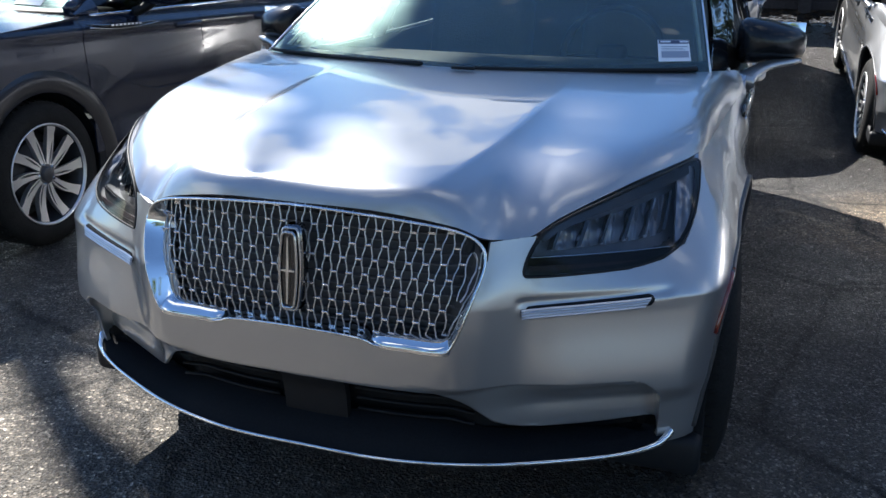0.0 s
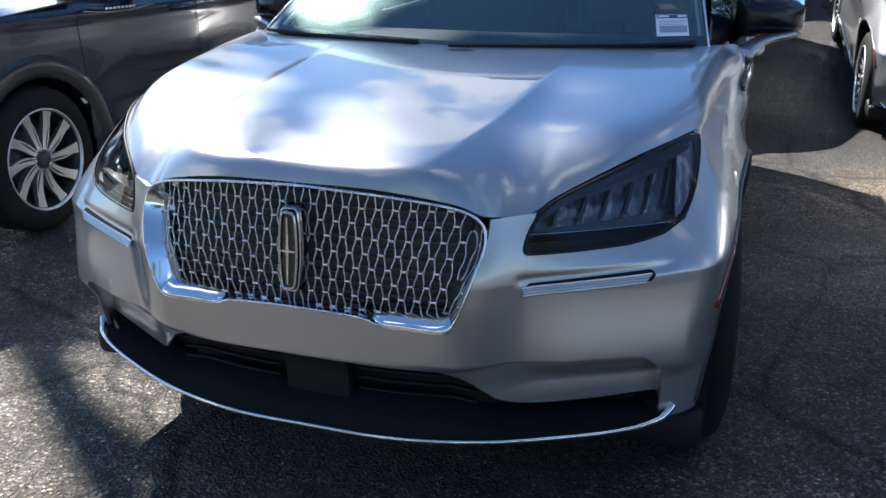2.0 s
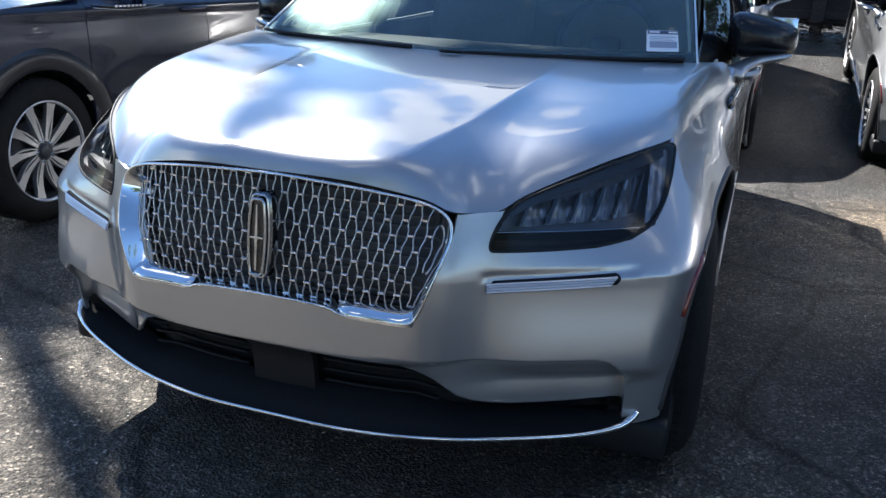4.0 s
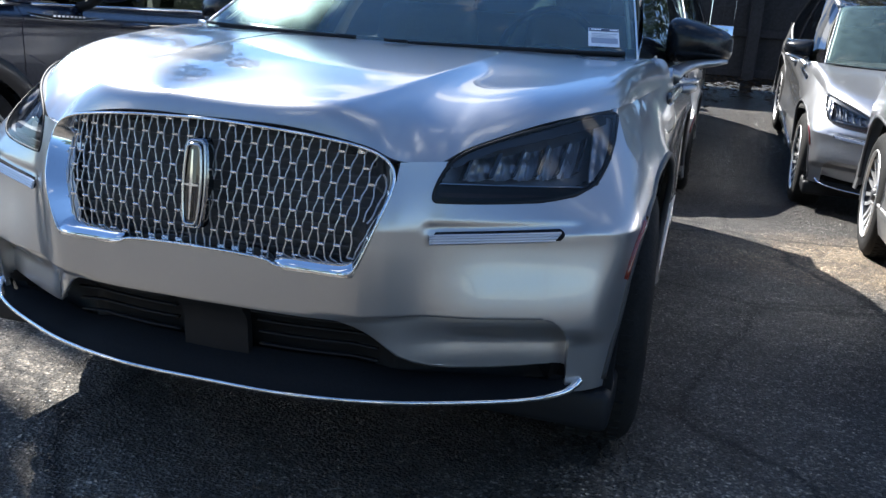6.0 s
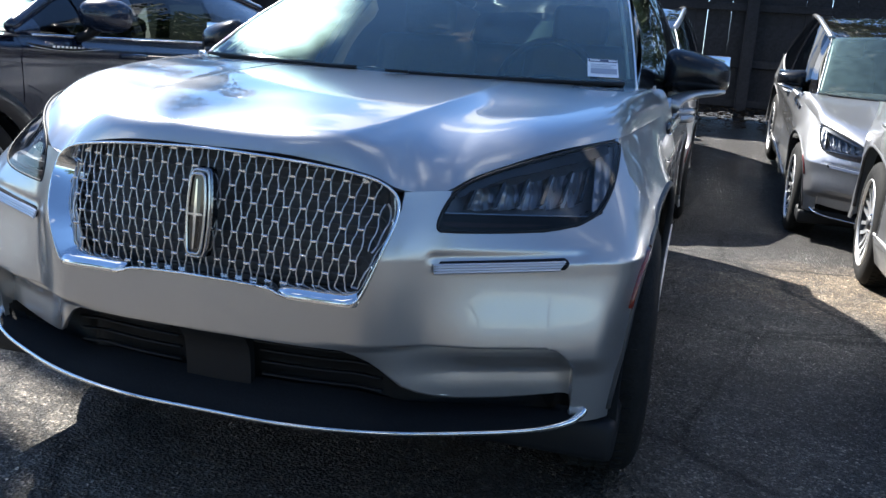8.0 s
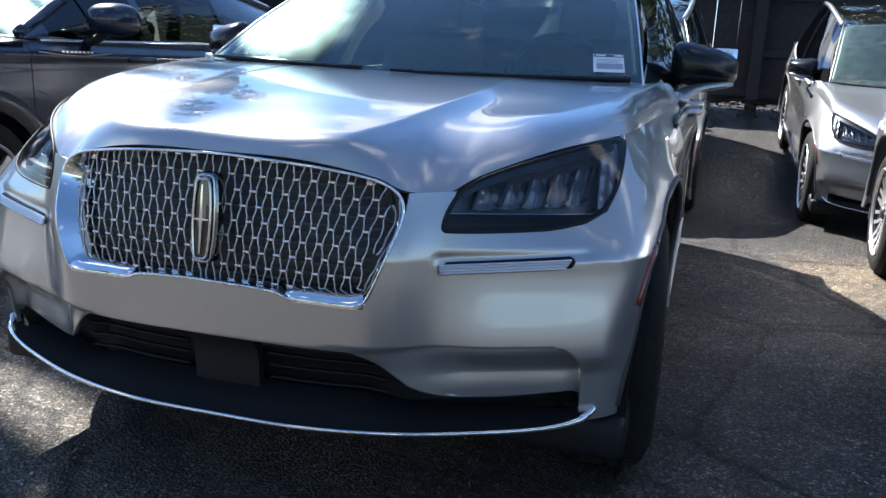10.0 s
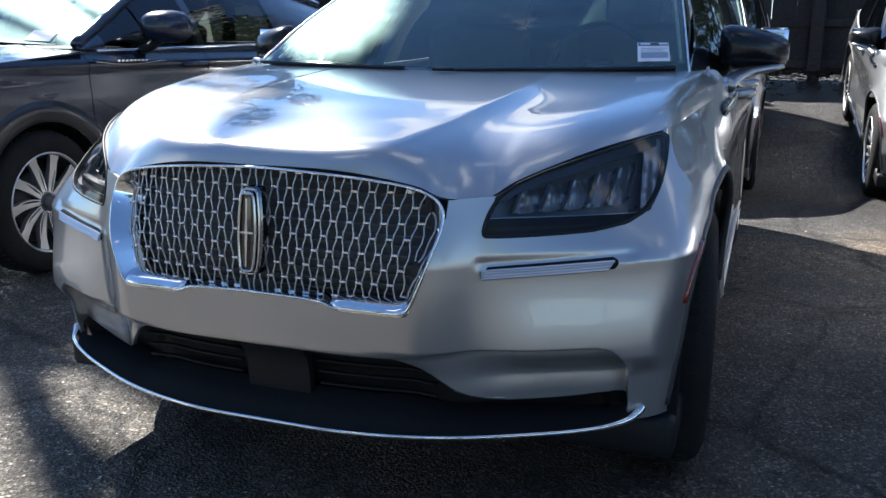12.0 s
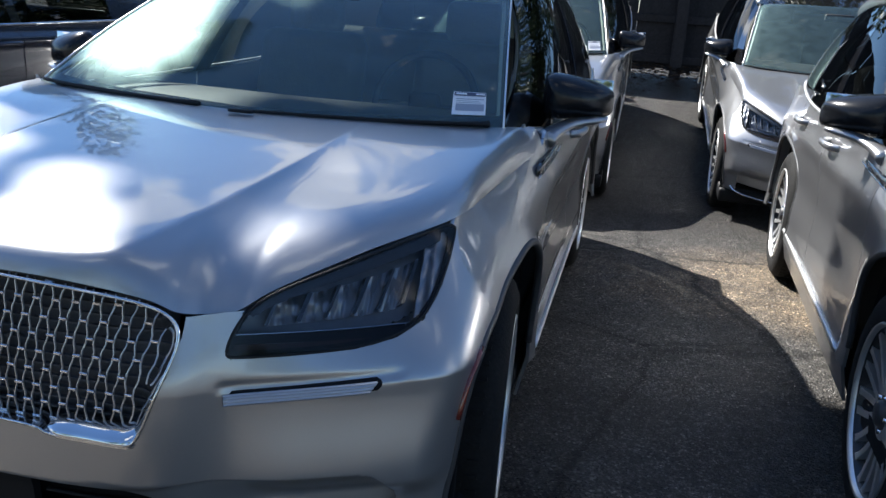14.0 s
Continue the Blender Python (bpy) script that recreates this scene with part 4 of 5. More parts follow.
def utility(m, label):
    car = thing("utility_vehicle", m, label, "car")
    top = lambda y: np.interp(y, [0, .3, 1.25, 2.0, 4.2], [.98, 1.06, 1.145, 1.15, 1.19])
    circle = lambda yc, r: [(yc + r * math.cos(a), .375 + r * math.sin(a)) for a in np.linspace(0, 2 * math.pi, 72, endpoint=False)]
    def panel(y0, y1, z0, axle=None, n=60):
        fn = lambda y, v: flat_side(y, z0 + v * (top(y) - z0))
        cut = [np.array([(y, (z - z0) / (float(top(y)) - z0)) for y, z in circle(axle, .43)])] if axle else []
        return sheet(fn, np.linspace(y0, y1, n), np.linspace(0, 1, 50), cut, None, .8)
    both("front_wing", panel(.02, 1.30, .36, .95), BLUE, car, thick=.01)
    both("front_door", panel(1.307, 2.40, .42), BLUE, car, thick=.01)
    both("rear_door", panel(2.407, 3.42, .42, 3.80), BLUE, car, thick=.01)
    both("rear_quarter", panel(3.427, 4.75, .36, 3.80), BLUE, car, thick=.01)
    for yc in (.95, 3.80):
        b = sheet(lambda a, r: np.stack([side_x(yc + r * np.cos(a), .375 + r * np.sin(a)) + .012 * (1 - ((r - .475) / .055) ** 2), yc + r * np.cos(a), .375 + r * np.sin(a)], -1),
                  np.linspace(-.25, math.pi + .25, 60), np.linspace(.42, .53, 8), flip=True)
        both("arch_trim", b, ARCHBLACK, car, "smooth dark wheel arch trim", thick=.012)
        liner = bmesh.new()
        rows = [[liner.verts.new((x, yc + .42 * math.cos(a), .375 + .42 * math.sin(a))) for a in np.linspace(-.3, math.pi + .3, 30)] for x in (.92, .55)]
        for i in range(29):
            liner.faces.new((rows[0][i], rows[0][i + 1], rows[1][i + 1], rows[1][i]))
        both("arch_liner", liner, BLACK, car)
        for s in (1, -1):
            wheel(car, s * .945, yc, s, 10, "split", .375, .262)
    both("sill", sheet(lambda y, v: np.stack([.955 - .01 * v + 0 * y, y, .43 - .20 * v], -1), np.linspace(1.32, 3.42, 20), np.linspace(0, 1, 6), flip=True), ARCHBLACK, car, thick=.012)
    part("underbody", box((1.6, 4.2, .12), (0, 2.4, .28), .02), BLACK, car)
    part("bonnet", sheet(lambda a, y: np.stack([a * side_x(y, 1.1), y - .06 * (1 - a * a) , top(y) + .025 * (1 - a ** 4) + .012 * np.exp(-((np.abs(a) - .55) / .05) ** 2)], -1), np.linspace(-1, 1, 60), np.linspace(.02, 1.30, 50)), BLUE, car, thick=.01)
    part("nose", sheet(lambda a, z: np.stack([a * side_x(np.array(.02), z), .02 - .14 * (1 - a * a) + .08 * np.maximum(z - .7, 0), z + 0 * a], -1), np.linspace(-1, 1, 30), np.linspace(.25, 1.02, 14)), BLUE, car, thick=.01)
    part("grille_panel", sheet(lambda a, z: np.stack([a * .5, -.13 - .005 + .12 * a * a * .3 + 0 * z, z + 0 * a], -1), np.linspace(-1, 1, 20), np.linspace(.55, .92, 8)), BLACKGLOSS, car, thick=.02)
    for s in (1, -1):
        b = sheet(lambda y, z: flat_side(y, z) + np.array([.006, 0, 0]), np.linspace(.05, .42, 14), np.linspace(.84, .98, 8))
        part("headlamp", b if s > 0 else mirrored(b), LENSBLACK, car, thick=.004)
        b = sheet(lambda y, z: flat_side(y, z) + np.array([.006, 0, 0]), np.linspace(.30, .36, 5), np.linspace(.66, .80, 6))
        part("side_marker", b if s > 0 else mirrored(b), ORANGE, car, "orange side marker", thick=.004)
    # glass house
    foot = lambda a: np.stack([a * .86, 1.24 + .10 * a * a, 1.20 - .035 * a * a], -1)
    head = lambda a: np.stack([a * .62, 2.12 + .10 * a * a, 1.60 - .04 * a * a], -1)
    def front_glass(a, t):
        return foot(a) + t[..., None] * (head(a) - foot(a)) + np.stack([0 * a, 0 * a, .03 * 4 * t * (1 - t)], -1)
    part("windscreen", sheet(front_glass, np.linspace(-1, 1, 30), np.linspace(0, 1, 16)), WINDSCREEN, car).visible_shadow = False
    def cabin_side(y, t):
        lo = np.stack([side_x(y, 1.14) - .012, y, top(y) + 0 * t], -1)
        hx = np.interp(y, [1.3, 2.2, 3.5, 4.6], [.86, .63, .64, .58])
        hz = np.interp(y, [1.3, 2.2, 2.9, 3.8, 4.7], [1.17, 1.56, 1.63, 1.60, 1.50])
        hi = np.stack([hx, y, hz], -1)
        return lo + t[..., None] * (hi - lo) + np.stack([.03 * 4 * t * (1 - t), 0 * y, 0 * y], -1)
    both("quarter_glass", sheet(cabin_side, np.linspace(1.50, 1.88, 12), np.linspace(.03, .93, 12)), SIDEGLASS, car)
    both("front_side_window", sheet(cabin_side, np.linspace(1.90, 2.38, 16), np.linspace(.03, .93, 12)), SIDEGLASS, car)
    both("rear_side_window", sheet(cabin_side, np.linspace(2.46, 3.40, 16), np.linspace(.03, .95, 12)), SIDEGLASS, car)
    both("pillar", sheet(cabin_side, np.linspace(1.30, 1.50, 6), np.linspace(0, 1, 8)), BLUE, car, thick=.03)
    both("middle_pillar", sheet(cabin_side, np.linspace(2.38, 2.46, 4), np.linspace(0, 1, 8)), BLACKGLOSS, car, thick=.03)
    both("rear_pillar", sheet(cabin_side, np.linspace(3.40, 4.6, 16), np.linspace(0, 1, 8)), BLUE, car, thick=.03)
    ys = np.linspace(1.42, 3.5, 50)
    both("belt_trim", tube([Vector(p) + Vector((.008, 0, 0)) for p in cabin_side(ys, np.full(50, .02))], .009, 8), CHROME, car, "chrome window strip")
    ys = np.linspace(1.45, 3.6, 60)
    both("roof_trim", tube([Vector(p) + Vector((.004, 0, 0)) for p in cabin_side(ys, np.full(60, .97))], .010, 8), CHROME, car)
    both("roof_edge", tube([Vector(p) for p in cabin_side(np.linspace(1.32, 4.6, 60), np.full(60, 1.0))], .035, 8), BLUE, car)
    part("roof", sheet(lambda a, y: np.stack([a * np.interp(y, [2.1, 3.5, 4.6], [.63, .64, .58]), y, np.interp(y, [2.1, 2.9, 3.8, 4.7], [1.57, 1.64, 1.61, 1.50]) + .03 * (1 - a * a)], -1), np.linspace(-1, 1, 12), np.linspace(2.1, 4.65, 20)), BLUE, car, thick=.02)
    part("tail", box((1.66, .12, .80), (0, 4.72, .80), .04), BLUE, car)
    part("rear_window", sheet(lambda a, t: np.stack([a * .6, 4.62 + .1 * t, 1.52 - .36 * t], -1), np.linspace(-1, 1, 8), np.linspace(0, 1, 4), flip=True), SIDEGLASS, car)
    for s in (1, -1):
        b = bmesh.new()
        bmesh.ops.create_uvsphere(b, u_segments=28, v_segments=18, radius=1)
        for v in b.verts:
            x, y, z = v.co
            v.co = (1.055 + .13 * math.copysign(abs(x) ** .75, x), 1.86 + y * (.13 if y < 0 else .05) + .05 * x, 1.285 + .095 * math.copysign(abs(z) ** .75, z))
        part("mirror_cap", b if s > 0 else mirrored(b), BLUE, car)
        part("mirror_arm", tube([(s * x, y, z) for x, y, z in smooth_path([(.90, 1.80, 1.15), (.95, 1.82, 1.17), (1.02, 1.85, 1.22)], 7)], .045, 10, flat=.6), BLACK, car)
        badge = part("wing_badge", tube([(s * x, y, z) for x, y, z in smooth_path([(.958, 1.32, 1.105), (.962, 1.50, 1.092), (.962, 1.70, 1.092), (.958, 1.95, 1.100)], 15)], [.004, .010, .014, .017, .018, .018, .018, .018, .018, .018, .016, .013, .010, .006, .003], 8, flat=.5), BLACKGLOSS, car, "dark badge strip with bright rim")
        part("badge_rim", tube([(s * x, y, z) for x, y, z in smooth_path([(.972, 1.33, 1.090), (.975, 1.52, 1.076), (.975, 1.70, 1.076), (.972, 1.94, 1.092)], 15)], .0035, 6), CHROME, badge)
        for i in range(8):
            part("letter_bar", box((.004, .020, .010), (s * .981, 1.50 + i * .034, 1.094), 0), DARKCHROME, badge, smooth=False)
        for y in (2.25, 3.20):
            part("door_handle", tube([(s * x, yy, z) for x, yy, z in smooth_path([(.94, y - .12, 1.055), (.985, y - .08, 1.06), (.99, y, 1.062), (.98, y + .08, 1.062), (.94, y + .11, 1.058)], 13)], .014, 8, flat=1.2), BLUE, car)
        part("door_crease", tube([(s * (.948), y, .70 + .20 * max(0, (1.9 - y) / .6) ** 1.3 + .0 * y) for y in np.linspace(1.34, 3.3, 30)], .004, 6), BLUE, car)
    part("dashboard", box((1.5, .5, .10), (0, 1.65, 1.12), .04), TRIM, car)
    for x in (-.38, .38):
        seat = part("seat", box((.52, .16, .66), (x, 2.75, 1.0), .06, box((.52, .52, .16), (x, 2.48, .66), .05), (-12, 0, 0)), TRIM, car)
        part("headrest", box((.26, .09, .18), (x, 2.85, 1.40), .035), TRIM, seat)
    part("cabin_floor", box((1.6, 3.0, .05), (0, 2.8, .42), .01), TRIM, car)
    part("windscreen_label", sheet(lambda a, t: front_glass(a, t) + np.array([0, -.002, .003]), np.linspace(.60, .78, 5), np.linspace(.03, .14, 4)), PAPER, car, "white paper label")
    return car


ARCHBLACK = material("satin_black_trim", (.010, .012, .018), .3, 0, .5, .1, 60, .05)
LENSBLACK = material("dark_lamp_glass", (.03, .035, .04), .08, .2, 1.0)
ORANGE = material("orange_marker", (.75, .16, .015), .2, 0, 1.0)
utility(pose(-3.18, 2.49, 0) @ Matrix.Scale(.94, 4), "dark blue sport utility vehicle with machined spoked wheels, in shade")


# ---- the lot ----
def asphalt():
    """Dark worn asphalt: stones of many greys, patches, cracks and seams."""
    m = material("asphalt", (.05, .05, .05), .8, 0, 0, 0, 1, 0, .3)
    t = m.node_tree
    b = t.nodes["Principled BSDF"]
    at = t.nodes.new("ShaderNodeTexCoord")
    def tex(kind, scale, **kw):
        n = t.nodes.new("ShaderNodeTex" + kind)
        n.inputs["Scale"].default_value = scale
        for k, v in kw.items():
            n.inputs[k].default_value = v
        t.links.new(at.outputs["Object"], n.inputs["Vector"])
        return n
    def ramp_node(src, stops):
        r = t.nodes.new("ShaderNodeValToRGB")
        while len(r.color_ramp.elements) < len(stops):
            r.color_ramp.elements.new(.5)
        for e, (p, v) in zip(r.color_ramp.elements, stops):
            e.position, e.color = p, (*v, 1) if isinstance(v, tuple) else (v, v, v, 1)
        t.links.new(src, r.inputs[0])
        return r.outputs[0]
    def mul(a, c):
        x = t.nodes.new("ShaderNodeMix")
        x.data_type, x.blend_type = "RGBA", "MULTIPLY"
        x.inputs[0].default_value = 1
        t.links.new(a, x.inputs[6])
        t.links.new(c, x.inputs[7])
        return x.outputs[2]
    stones = tex("Voronoi", 110)
    grit = tex("Noise", 48, Detail=8, Roughness=.7)
    chips = tex("Voronoi", 170)
    patch = tex("Noise", 1.1, Detail=6)
    stain = tex("Noise", 5, Detail=5)
    sep = t.nodes.new("ShaderNodeSeparateColor")
    t.links.new(stones.outputs["Color"], sep.inputs[0])
    col = ramp_node(sep.outputs[0], [(0, (.036, .034, .031)), (.45, (.053, .049, .044)), (.82, (.083, .077, .068)), (1, (.21, .195, .175))])
    # the drive lane in front is paler; shade over the bays is put into the colour
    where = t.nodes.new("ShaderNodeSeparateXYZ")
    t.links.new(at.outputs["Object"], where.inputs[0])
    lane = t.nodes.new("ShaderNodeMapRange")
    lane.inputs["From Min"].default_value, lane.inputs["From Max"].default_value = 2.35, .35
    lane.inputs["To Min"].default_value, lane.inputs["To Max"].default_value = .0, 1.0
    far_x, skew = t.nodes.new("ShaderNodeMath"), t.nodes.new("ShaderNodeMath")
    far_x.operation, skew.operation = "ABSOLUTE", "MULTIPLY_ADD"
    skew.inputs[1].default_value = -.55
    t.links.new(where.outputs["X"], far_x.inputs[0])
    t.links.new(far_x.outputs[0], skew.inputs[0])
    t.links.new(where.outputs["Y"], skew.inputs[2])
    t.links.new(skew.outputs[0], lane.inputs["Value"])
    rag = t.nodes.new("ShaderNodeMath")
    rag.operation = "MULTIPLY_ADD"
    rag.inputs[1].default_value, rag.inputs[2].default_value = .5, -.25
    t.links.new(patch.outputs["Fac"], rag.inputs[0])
    toned = t.nodes.new("ShaderNodeMath")
    toned.operation = "ADD"
    t.links.new(lane.outputs[0], toned.inputs[0])
    t.links.new(rag.outputs[0], toned.inputs[1])
    col = mul(col, ramp_node(toned.outputs[0], [(.12, (.60, .61, .63)), (.5, (1.38, 1.31, 1.21)), (.95, (1.05, .98, .90))]))
    col = mul(col, ramp_node(patch.outputs["Fac"], [(.3, .70), (.5, .95), (.7, 1.35)]))
    col = mul(col, ramp_node(stain.outputs["Fac"], [(.35, .75), (.65, 1.2)]))
    # brown dust between the rows, with the sunlit strip's warm brightness painted in
    strip_fade = t.nodes.new("ShaderNodeTexGradient")
    strip_fade.gradient_type = "SPHERICAL"
    place = t.nodes.new("ShaderNodeMapping")
    place.inputs["Location"].default_value = (-1.38, -5.35, 0)
    place.inputs["Scale"].default_value = (.62, 1.02, .4)
    t.links.new(at.outputs["Object"], place.inputs["Vector"])
    t.links.new(place.outputs[0], strip_fade.inputs["Vector"])
    sunlit_brown = t.nodes.new("ShaderNodeMath")
    sunlit_brown.operation = "MULTIPLY"
    t.links.new(strip_fade.outputs["Fac"], sunlit_brown.inputs[0])
    t.links.new(ramp_node(tex("Noise", 2.6, Detail=7, Roughness=.65).outputs["Fac"], [(.35, .3), (.65, 1.0)]), sunlit_brown.inputs[1])
    col = mul(col, ramp_node(sunlit_brown.outputs[0], [(.05, (1, 1, 1)), (.42, (3.0, 2.5, 1.9))]))
    # shade between the two rows, painted as a darker strip with a ragged border
    row_shade = t.nodes.new("ShaderNodeMath")
    row_shade.operation = "MULTIPLY_ADD"
    row_shade.inputs[1].default_value = 1.2
    t.links.new(stain.outputs["Fac"], row_shade.inputs[0])
    t.links.new(where.outputs["Y"], row_shade.inputs[2])
    span = t.nodes.new("ShaderNodeMapRange")
    span.inputs["From Min"].default_value, span.inputs["From Max"].default_value = 6.5, 7.3
    t.links.new(row_shade.outputs[0], span.inputs["Value"])
    col = mul(col, ramp_node(span.outputs[0], [(0, (1, 1, 1)), (1, (.42, .40, .38))]))
    blotch = tex("Noise", 14, Detail=5, Roughness=.7)
    col = mul(col, ramp_node(blotch.outputs["Fac"], [(.36, .68), (.5, 1.0), (.66, 1.4)]))
    warp = tex("Noise", 2.2, Detail=4)
    mixv = t.nodes.new("ShaderNodeMix")
    mixv.data_type = "VECTOR"
    mixv.inputs[0].default_value = .22
    t.links.new(at.outputs["Object"], mixv.inputs[4])
    t.links.new(warp.outputs["Color"], mixv.inputs[5])
    cr = t.nodes.new("ShaderNodeTexVoronoi")
    cr.feature = "DISTANCE_TO_EDGE"
    cr.inputs["Scale"].default_value = .8
    t.links.new(mixv.outputs[1], cr.inputs["Vector"])
    crack = ramp_node(cr.outputs["Distance"], [(0, .2), (.007, .35), (.014, 1.0)])
    col = mul(col, crack)
    # pale chips in streaks, with glints of the stones painted into their colour
    glint_chips = t.nodes.new("ShaderNodeSeparateColor")
    t.links.new(tex("Voronoi", 150).outputs["Color"], glint_chips.inputs[0])
    streak = t.nodes.new("ShaderNodeMath")
    streak.operation = "MULTIPLY"
    t.links.new(ramp_node(glint_chips.outputs[2], [(.86, 0.0), (.93, 1.0)]), streak.inputs[0])
    t.links.new(ramp_node(tex("Noise", 3.4, Detail=6, Roughness=.7).outputs["Fac"], [(.42, 0.0), (.56, 1.0)]), streak.inputs[1])
    col = mul(col, ramp_node(streak.outputs[0], [(0, (1, 1, 1)), (1, (3.4, 3.3, 3.15))]))
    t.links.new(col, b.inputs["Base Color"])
    # a few stones are polished and glint
    glint = t.nodes.new("ShaderNodeSeparateColor")
    t.links.new(chips.outputs["Color"], glint.inputs[0])
    t.links.new(ramp_node(glint.outputs[1], [(0, .8), (.80, .65), (.88, .22)]), b.inputs["Roughness"])
    t.links.new(ramp_node(glint.outputs[1], [(0, .25), (.80, .35), (.88, .9)]), b.inputs["Specular IOR Level"])
    hm = t.nodes.new("ShaderNodeMath")
    hm.operation = "ADD"
    t.links.new(stones.outputs["Distance"], hm.inputs[0])
    t.links.new(grit.outputs["Fac"], hm.inputs[1])
    bp = t.nodes.new("ShaderNodeBump")
    bp.inputs["Strength"].default_value, bp.inputs["Distance"].default_value = .8, .012
    t.links.new(hm.outputs[0], bp.inputs["Height"])
    t.links.new(bp.outputs[0], b.inputs["Normal"])
    return m


ASPHALT = asphalt()
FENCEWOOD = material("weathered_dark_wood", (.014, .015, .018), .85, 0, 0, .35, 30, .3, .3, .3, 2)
LITTER = material("dry_leaf_litter", (.026, .019, .013), .9, 0, 0, .6, 25, .8, .08, .4, 4)


def ground_height(y):
    """Level under the front row, then rising to the fence."""
    y = np.asarray(y, float)
    return .15 * np.where(y < 7.7, 0, np.where(y < 8.6, (y - 7.7) ** 2 / 1.8, y - 8.15))


def ground_sheet(x, y):
    z = np.where(y < 13.2, ground_height(np.minimum(y, 13.2)), ground_height(13.2))
    return np.stack([x + 0 * y, y + 0 * x, z + 0 * x], -1)


xs = np.array([-400, -120, -40, -15, -8, -4, 0, 4, 8, 15, 40, 120, 400.0])
ys = np.concatenate([[-400, -120, -40, -12, -4, 0, 4, 7.4], np.linspace(7.7, 8.7, 11), np.linspace(9.2, 13.2, 8), [20, 60, 160, 400]])
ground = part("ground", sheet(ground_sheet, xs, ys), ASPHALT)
tagged(ground, "dark worn asphalt of a parking lot, rising at the back", "ground", kind="structure")

# board fence on the rise
FENCE_Y = 12.6
fence = thing("fence", pose(0, FENCE_Y, float(ground_height(FENCE_Y)) + .0), "dark weathered wooden board fence behind the cars", "fence")
board = None
for i in range(84):
    h = 1.95 + .03 * math.sin(i * 2.3)
    if i % 7 == 0 or board is None:
        board = bmesh.new()
        box((.158, .02, h), (0, 0, h / 2 + .06), .003, board, seg=1)
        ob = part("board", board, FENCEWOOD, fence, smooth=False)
        mesh = ob.data
    else:
        ob = new("board", mesh)
        ob.parent = fence
    ob.matrix_basis = pose(-6.2 + i * .1535 + (.006 if i % 5 == 2 else 0), -.004 * (i % 2), .02 * math.sin(i * 1.7), 0, .18 * math.sin(i * 3.1), 0)
for z in (.20, .72, 1.45):
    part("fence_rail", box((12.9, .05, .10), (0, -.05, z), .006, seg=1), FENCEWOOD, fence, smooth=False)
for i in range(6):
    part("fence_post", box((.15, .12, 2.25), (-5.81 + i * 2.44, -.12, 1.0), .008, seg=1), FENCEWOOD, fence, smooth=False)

# dry leaves heaped along the fence foot
rng = np.random.default_rng(4)
verts, faces = [], []
for i in range(2600):
    x, y = rng.uniform(-4, 6), FENCE_Y - .12 - abs(rng.normal(0, .5))
    z = float(ground_height(y)) + .012 + .10 * max(0, 1 - (FENCE_Y - y) / 1.1) + abs(rng.normal(0, .03))
    a, r, k = rng.uniform(0, 6.28), rng.uniform(.03, .06), len(verts)
    for j, (u, v) in enumerate(((-1, 0), (0, .45), (1, 0), (0, -.45))):
        verts.append((x + r * (u * math.cos(a) - v * math.sin(a)), y + r * (u * math.sin(a) + v * math.cos(a)), z + rng.uniform(0, .03)))
    faces.append((k, k + 1, k + 2, k + 3))
me = bpy.data.meshes.new("leaf_litter")
me.from_pydata(verts, [], faces)
me.materials.append(LITTER)
tagged(new("leaf_litter", me), "dry brown fallen leaves along the fence foot", "leaves", kind="stuff")


# ---- the tree that shades the lot from behind the fence ----
BARK = material("bark", (.10, .08, .065), .9, 0, 0, .4, 25, .6)
LEAF = material("green_leaves", (.055, .085, .025), .55, 0, 0, .3, 8, 0, .4, .2, 1)
tree = thing("tree", pose(-10.0, 8.9, float(ground_height(8.9))), "tall slim tree with an open leafy crown", "tree")
wood = tube(smooth_path([(0, 0, -.1), (.05, 0, 4), (-.05, .05, 8), (.0, .0, 11.5), (.15, .0, 14)], 24), [.17 - .0045 * i for i in range(24)], 10)
part("trunk", wood, BARK, tree)
centre = Vector((.72, 2.85, 1.0)) + SUN * 14.5 - Vector((-10.0, 8.9, float(ground_height(8.9))))
for i in range(9):
    a = i * 2.4
    tip = centre + Vector((1.0 * math.cos(a), 1.0 * math.sin(a), .7 * math.sin(a * 1.7)))
    start = Vector((.0, .0, 7.6 + .45 * i))
    part("limb", tube(smooth_path([start, start.lerp(tip, .45) + Vector((0, 0, .5)), tip], 10), [.055 - .005 * k for k in range(10)], 6), BARK, tree)
rng = np.random.default_rng(11)
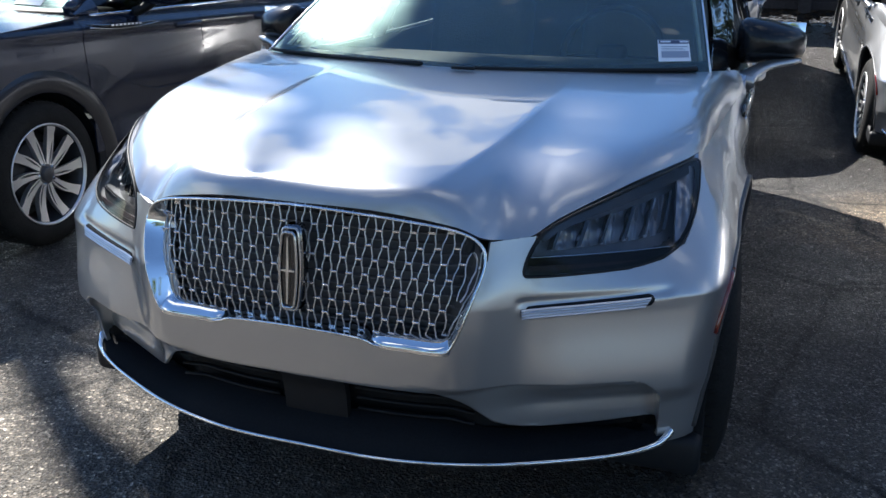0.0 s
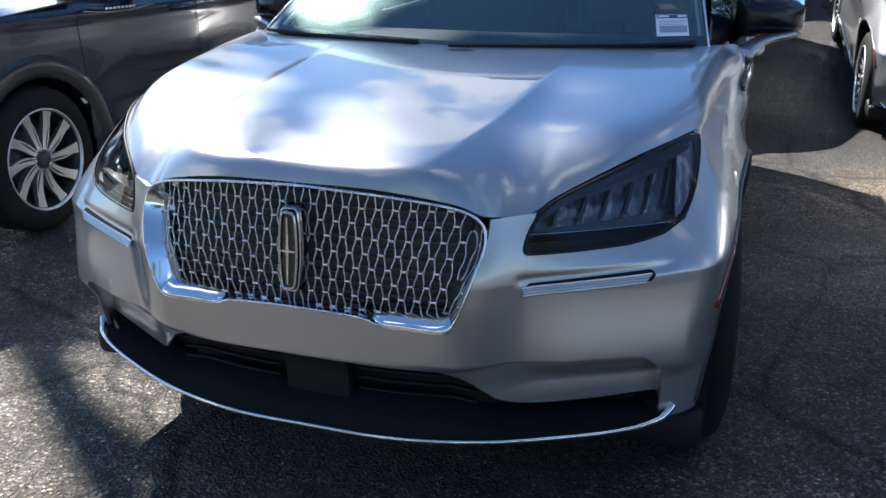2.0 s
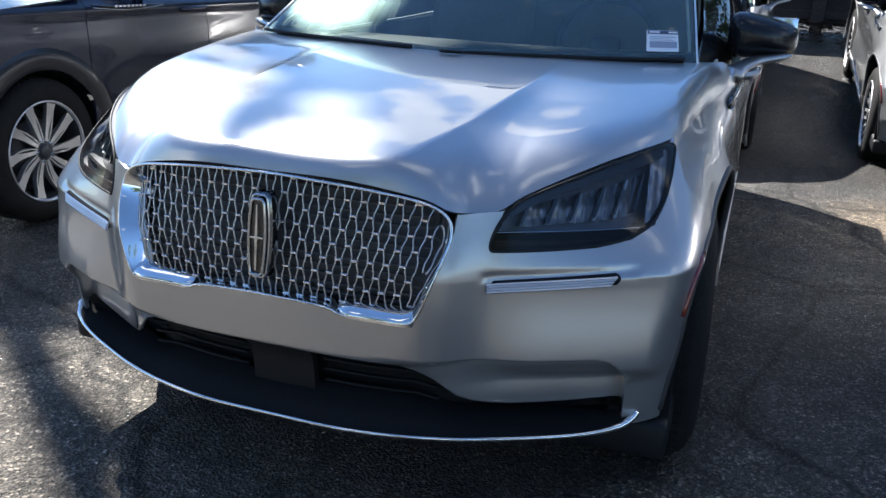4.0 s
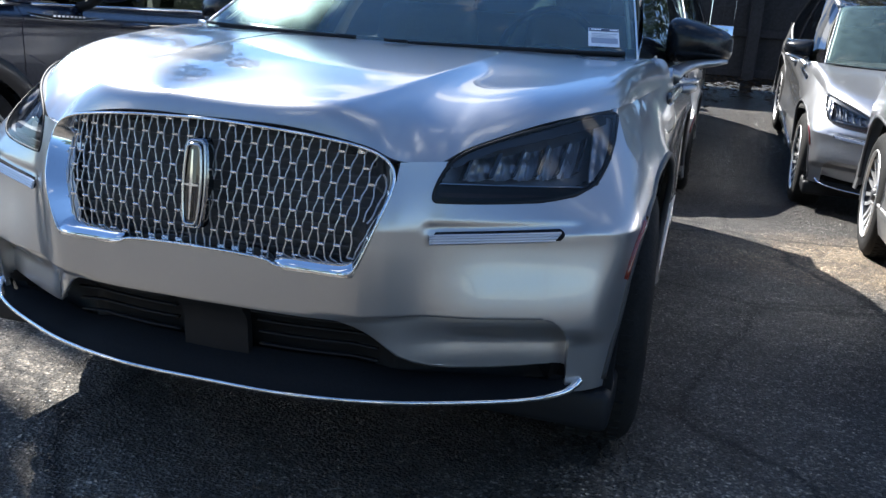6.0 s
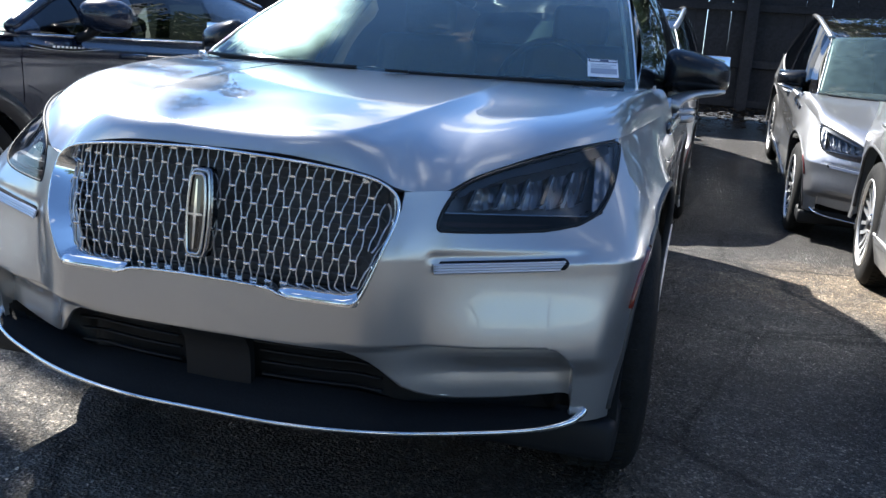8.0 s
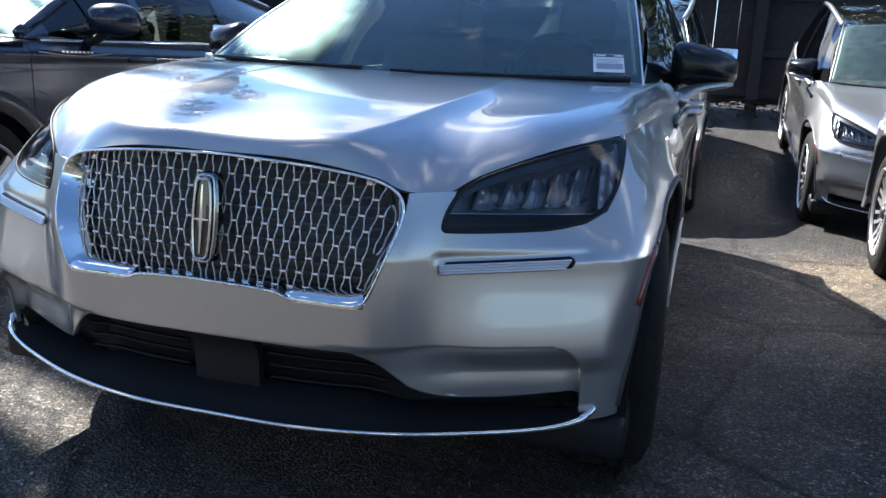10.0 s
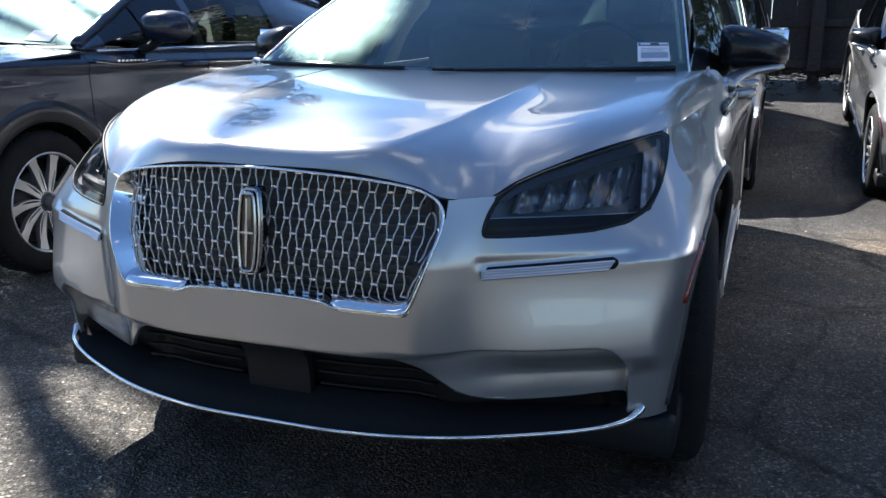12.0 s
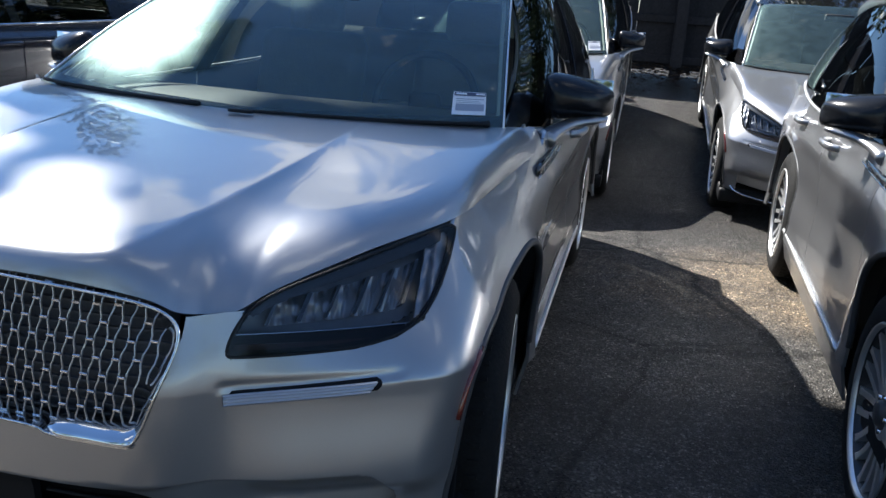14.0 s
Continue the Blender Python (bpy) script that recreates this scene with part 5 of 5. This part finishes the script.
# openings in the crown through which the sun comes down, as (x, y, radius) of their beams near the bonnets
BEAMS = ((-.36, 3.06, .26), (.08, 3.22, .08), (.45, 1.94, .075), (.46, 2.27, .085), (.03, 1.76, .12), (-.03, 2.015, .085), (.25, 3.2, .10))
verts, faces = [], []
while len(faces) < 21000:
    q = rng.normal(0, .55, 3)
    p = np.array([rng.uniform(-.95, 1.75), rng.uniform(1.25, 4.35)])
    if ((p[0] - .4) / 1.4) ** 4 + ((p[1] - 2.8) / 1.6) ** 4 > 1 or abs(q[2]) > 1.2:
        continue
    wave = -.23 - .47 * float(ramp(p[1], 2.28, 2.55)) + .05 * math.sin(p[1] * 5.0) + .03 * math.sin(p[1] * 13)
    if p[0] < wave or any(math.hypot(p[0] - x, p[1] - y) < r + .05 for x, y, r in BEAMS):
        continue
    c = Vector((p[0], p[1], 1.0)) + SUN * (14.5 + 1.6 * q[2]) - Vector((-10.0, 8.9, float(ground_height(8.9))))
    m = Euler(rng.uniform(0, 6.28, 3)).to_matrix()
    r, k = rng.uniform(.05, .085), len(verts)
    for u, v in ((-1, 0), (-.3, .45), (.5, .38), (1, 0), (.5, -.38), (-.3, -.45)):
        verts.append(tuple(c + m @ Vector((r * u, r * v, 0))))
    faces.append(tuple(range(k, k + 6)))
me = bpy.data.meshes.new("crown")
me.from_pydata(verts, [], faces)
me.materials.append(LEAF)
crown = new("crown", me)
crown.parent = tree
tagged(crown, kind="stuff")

# ---- unseen trees beyond the fence and behind the camera, added for reflections ----
grove = thing("broad_tree", pose(12.5, 24.0, float(ground_height(13.2))), "broad leafy tree out of view, added for reflections", "tree", "trees beyond the fence")
part("trunk", tube(smooth_path([(0, 0, -.2), (.1, 0, 2), (0, .1, 5), (.1, 0, 7.5)], 12), [.26 - .017 * i for i in range(12)], 10), BARK, grove)
for i in range(7):
    a = i * .9
    part("limb", tube(smooth_path([(0, 0, 2.6 + .5 * i), (1.0 * math.cos(a), 1.0 * math.sin(a), 4 + .4 * i), (2.2 * math.cos(a), 2.2 * math.sin(a), 5.2 + .35 * i)], 8), [.09 - .009 * k for k in range(8)], 6), BARK, grove)
verts, faces = [], []
clumps = [(rng.normal(0, 1.35), rng.normal(0, 1.35), 5.6 + rng.normal(0, 1.4), rng.uniform(.55, 1.05)) for _ in range(34)]
for x, y, z, r in clumps:
    for _ in range(150):
        d = Vector(rng.normal(0, 1, 3)).normalized() * r * rng.uniform(.6, 1.05)
        m = Euler(rng.uniform(0, 6.28, 3)).to_matrix()
        w, k = rng.uniform(.10, .19), len(verts)
        for u, v in ((-1, 0), (-.3, .45), (.5, .38), (1, 0), (.5, -.38), (-.3, -.45)):
            verts.append(tuple(Vector((x, y, max(z, 2.6))) + d + m @ Vector((w * u, w * v, 0))))
        faces.append(tuple(range(k, k + 6)))
me = bpy.data.meshes.new("crown")
me.from_pydata(verts, [], faces)
me.materials.append(LEAF)
crown = new("crown", me)
crown.parent = grove
tagged(crown, kind="stuff")
# more unseen copies round the lot, to fill the horizon that the paint reflects
for x, y, turn in ((17.5, 21.0, 200), (-17.0, 27.0, 20), (2.8, 17.8, 75), (7.2, 18.6, 310), (-16, -17, 80), (-9, -21, 150), (-3, -19, 10), (3.5, -22, 250), (9, -18, 300), (15, -20, 45), (22, -15, 120)):
    copy_thing(grove, pose(x, y, float(ground_height(13.2)), 0, 0, turn))
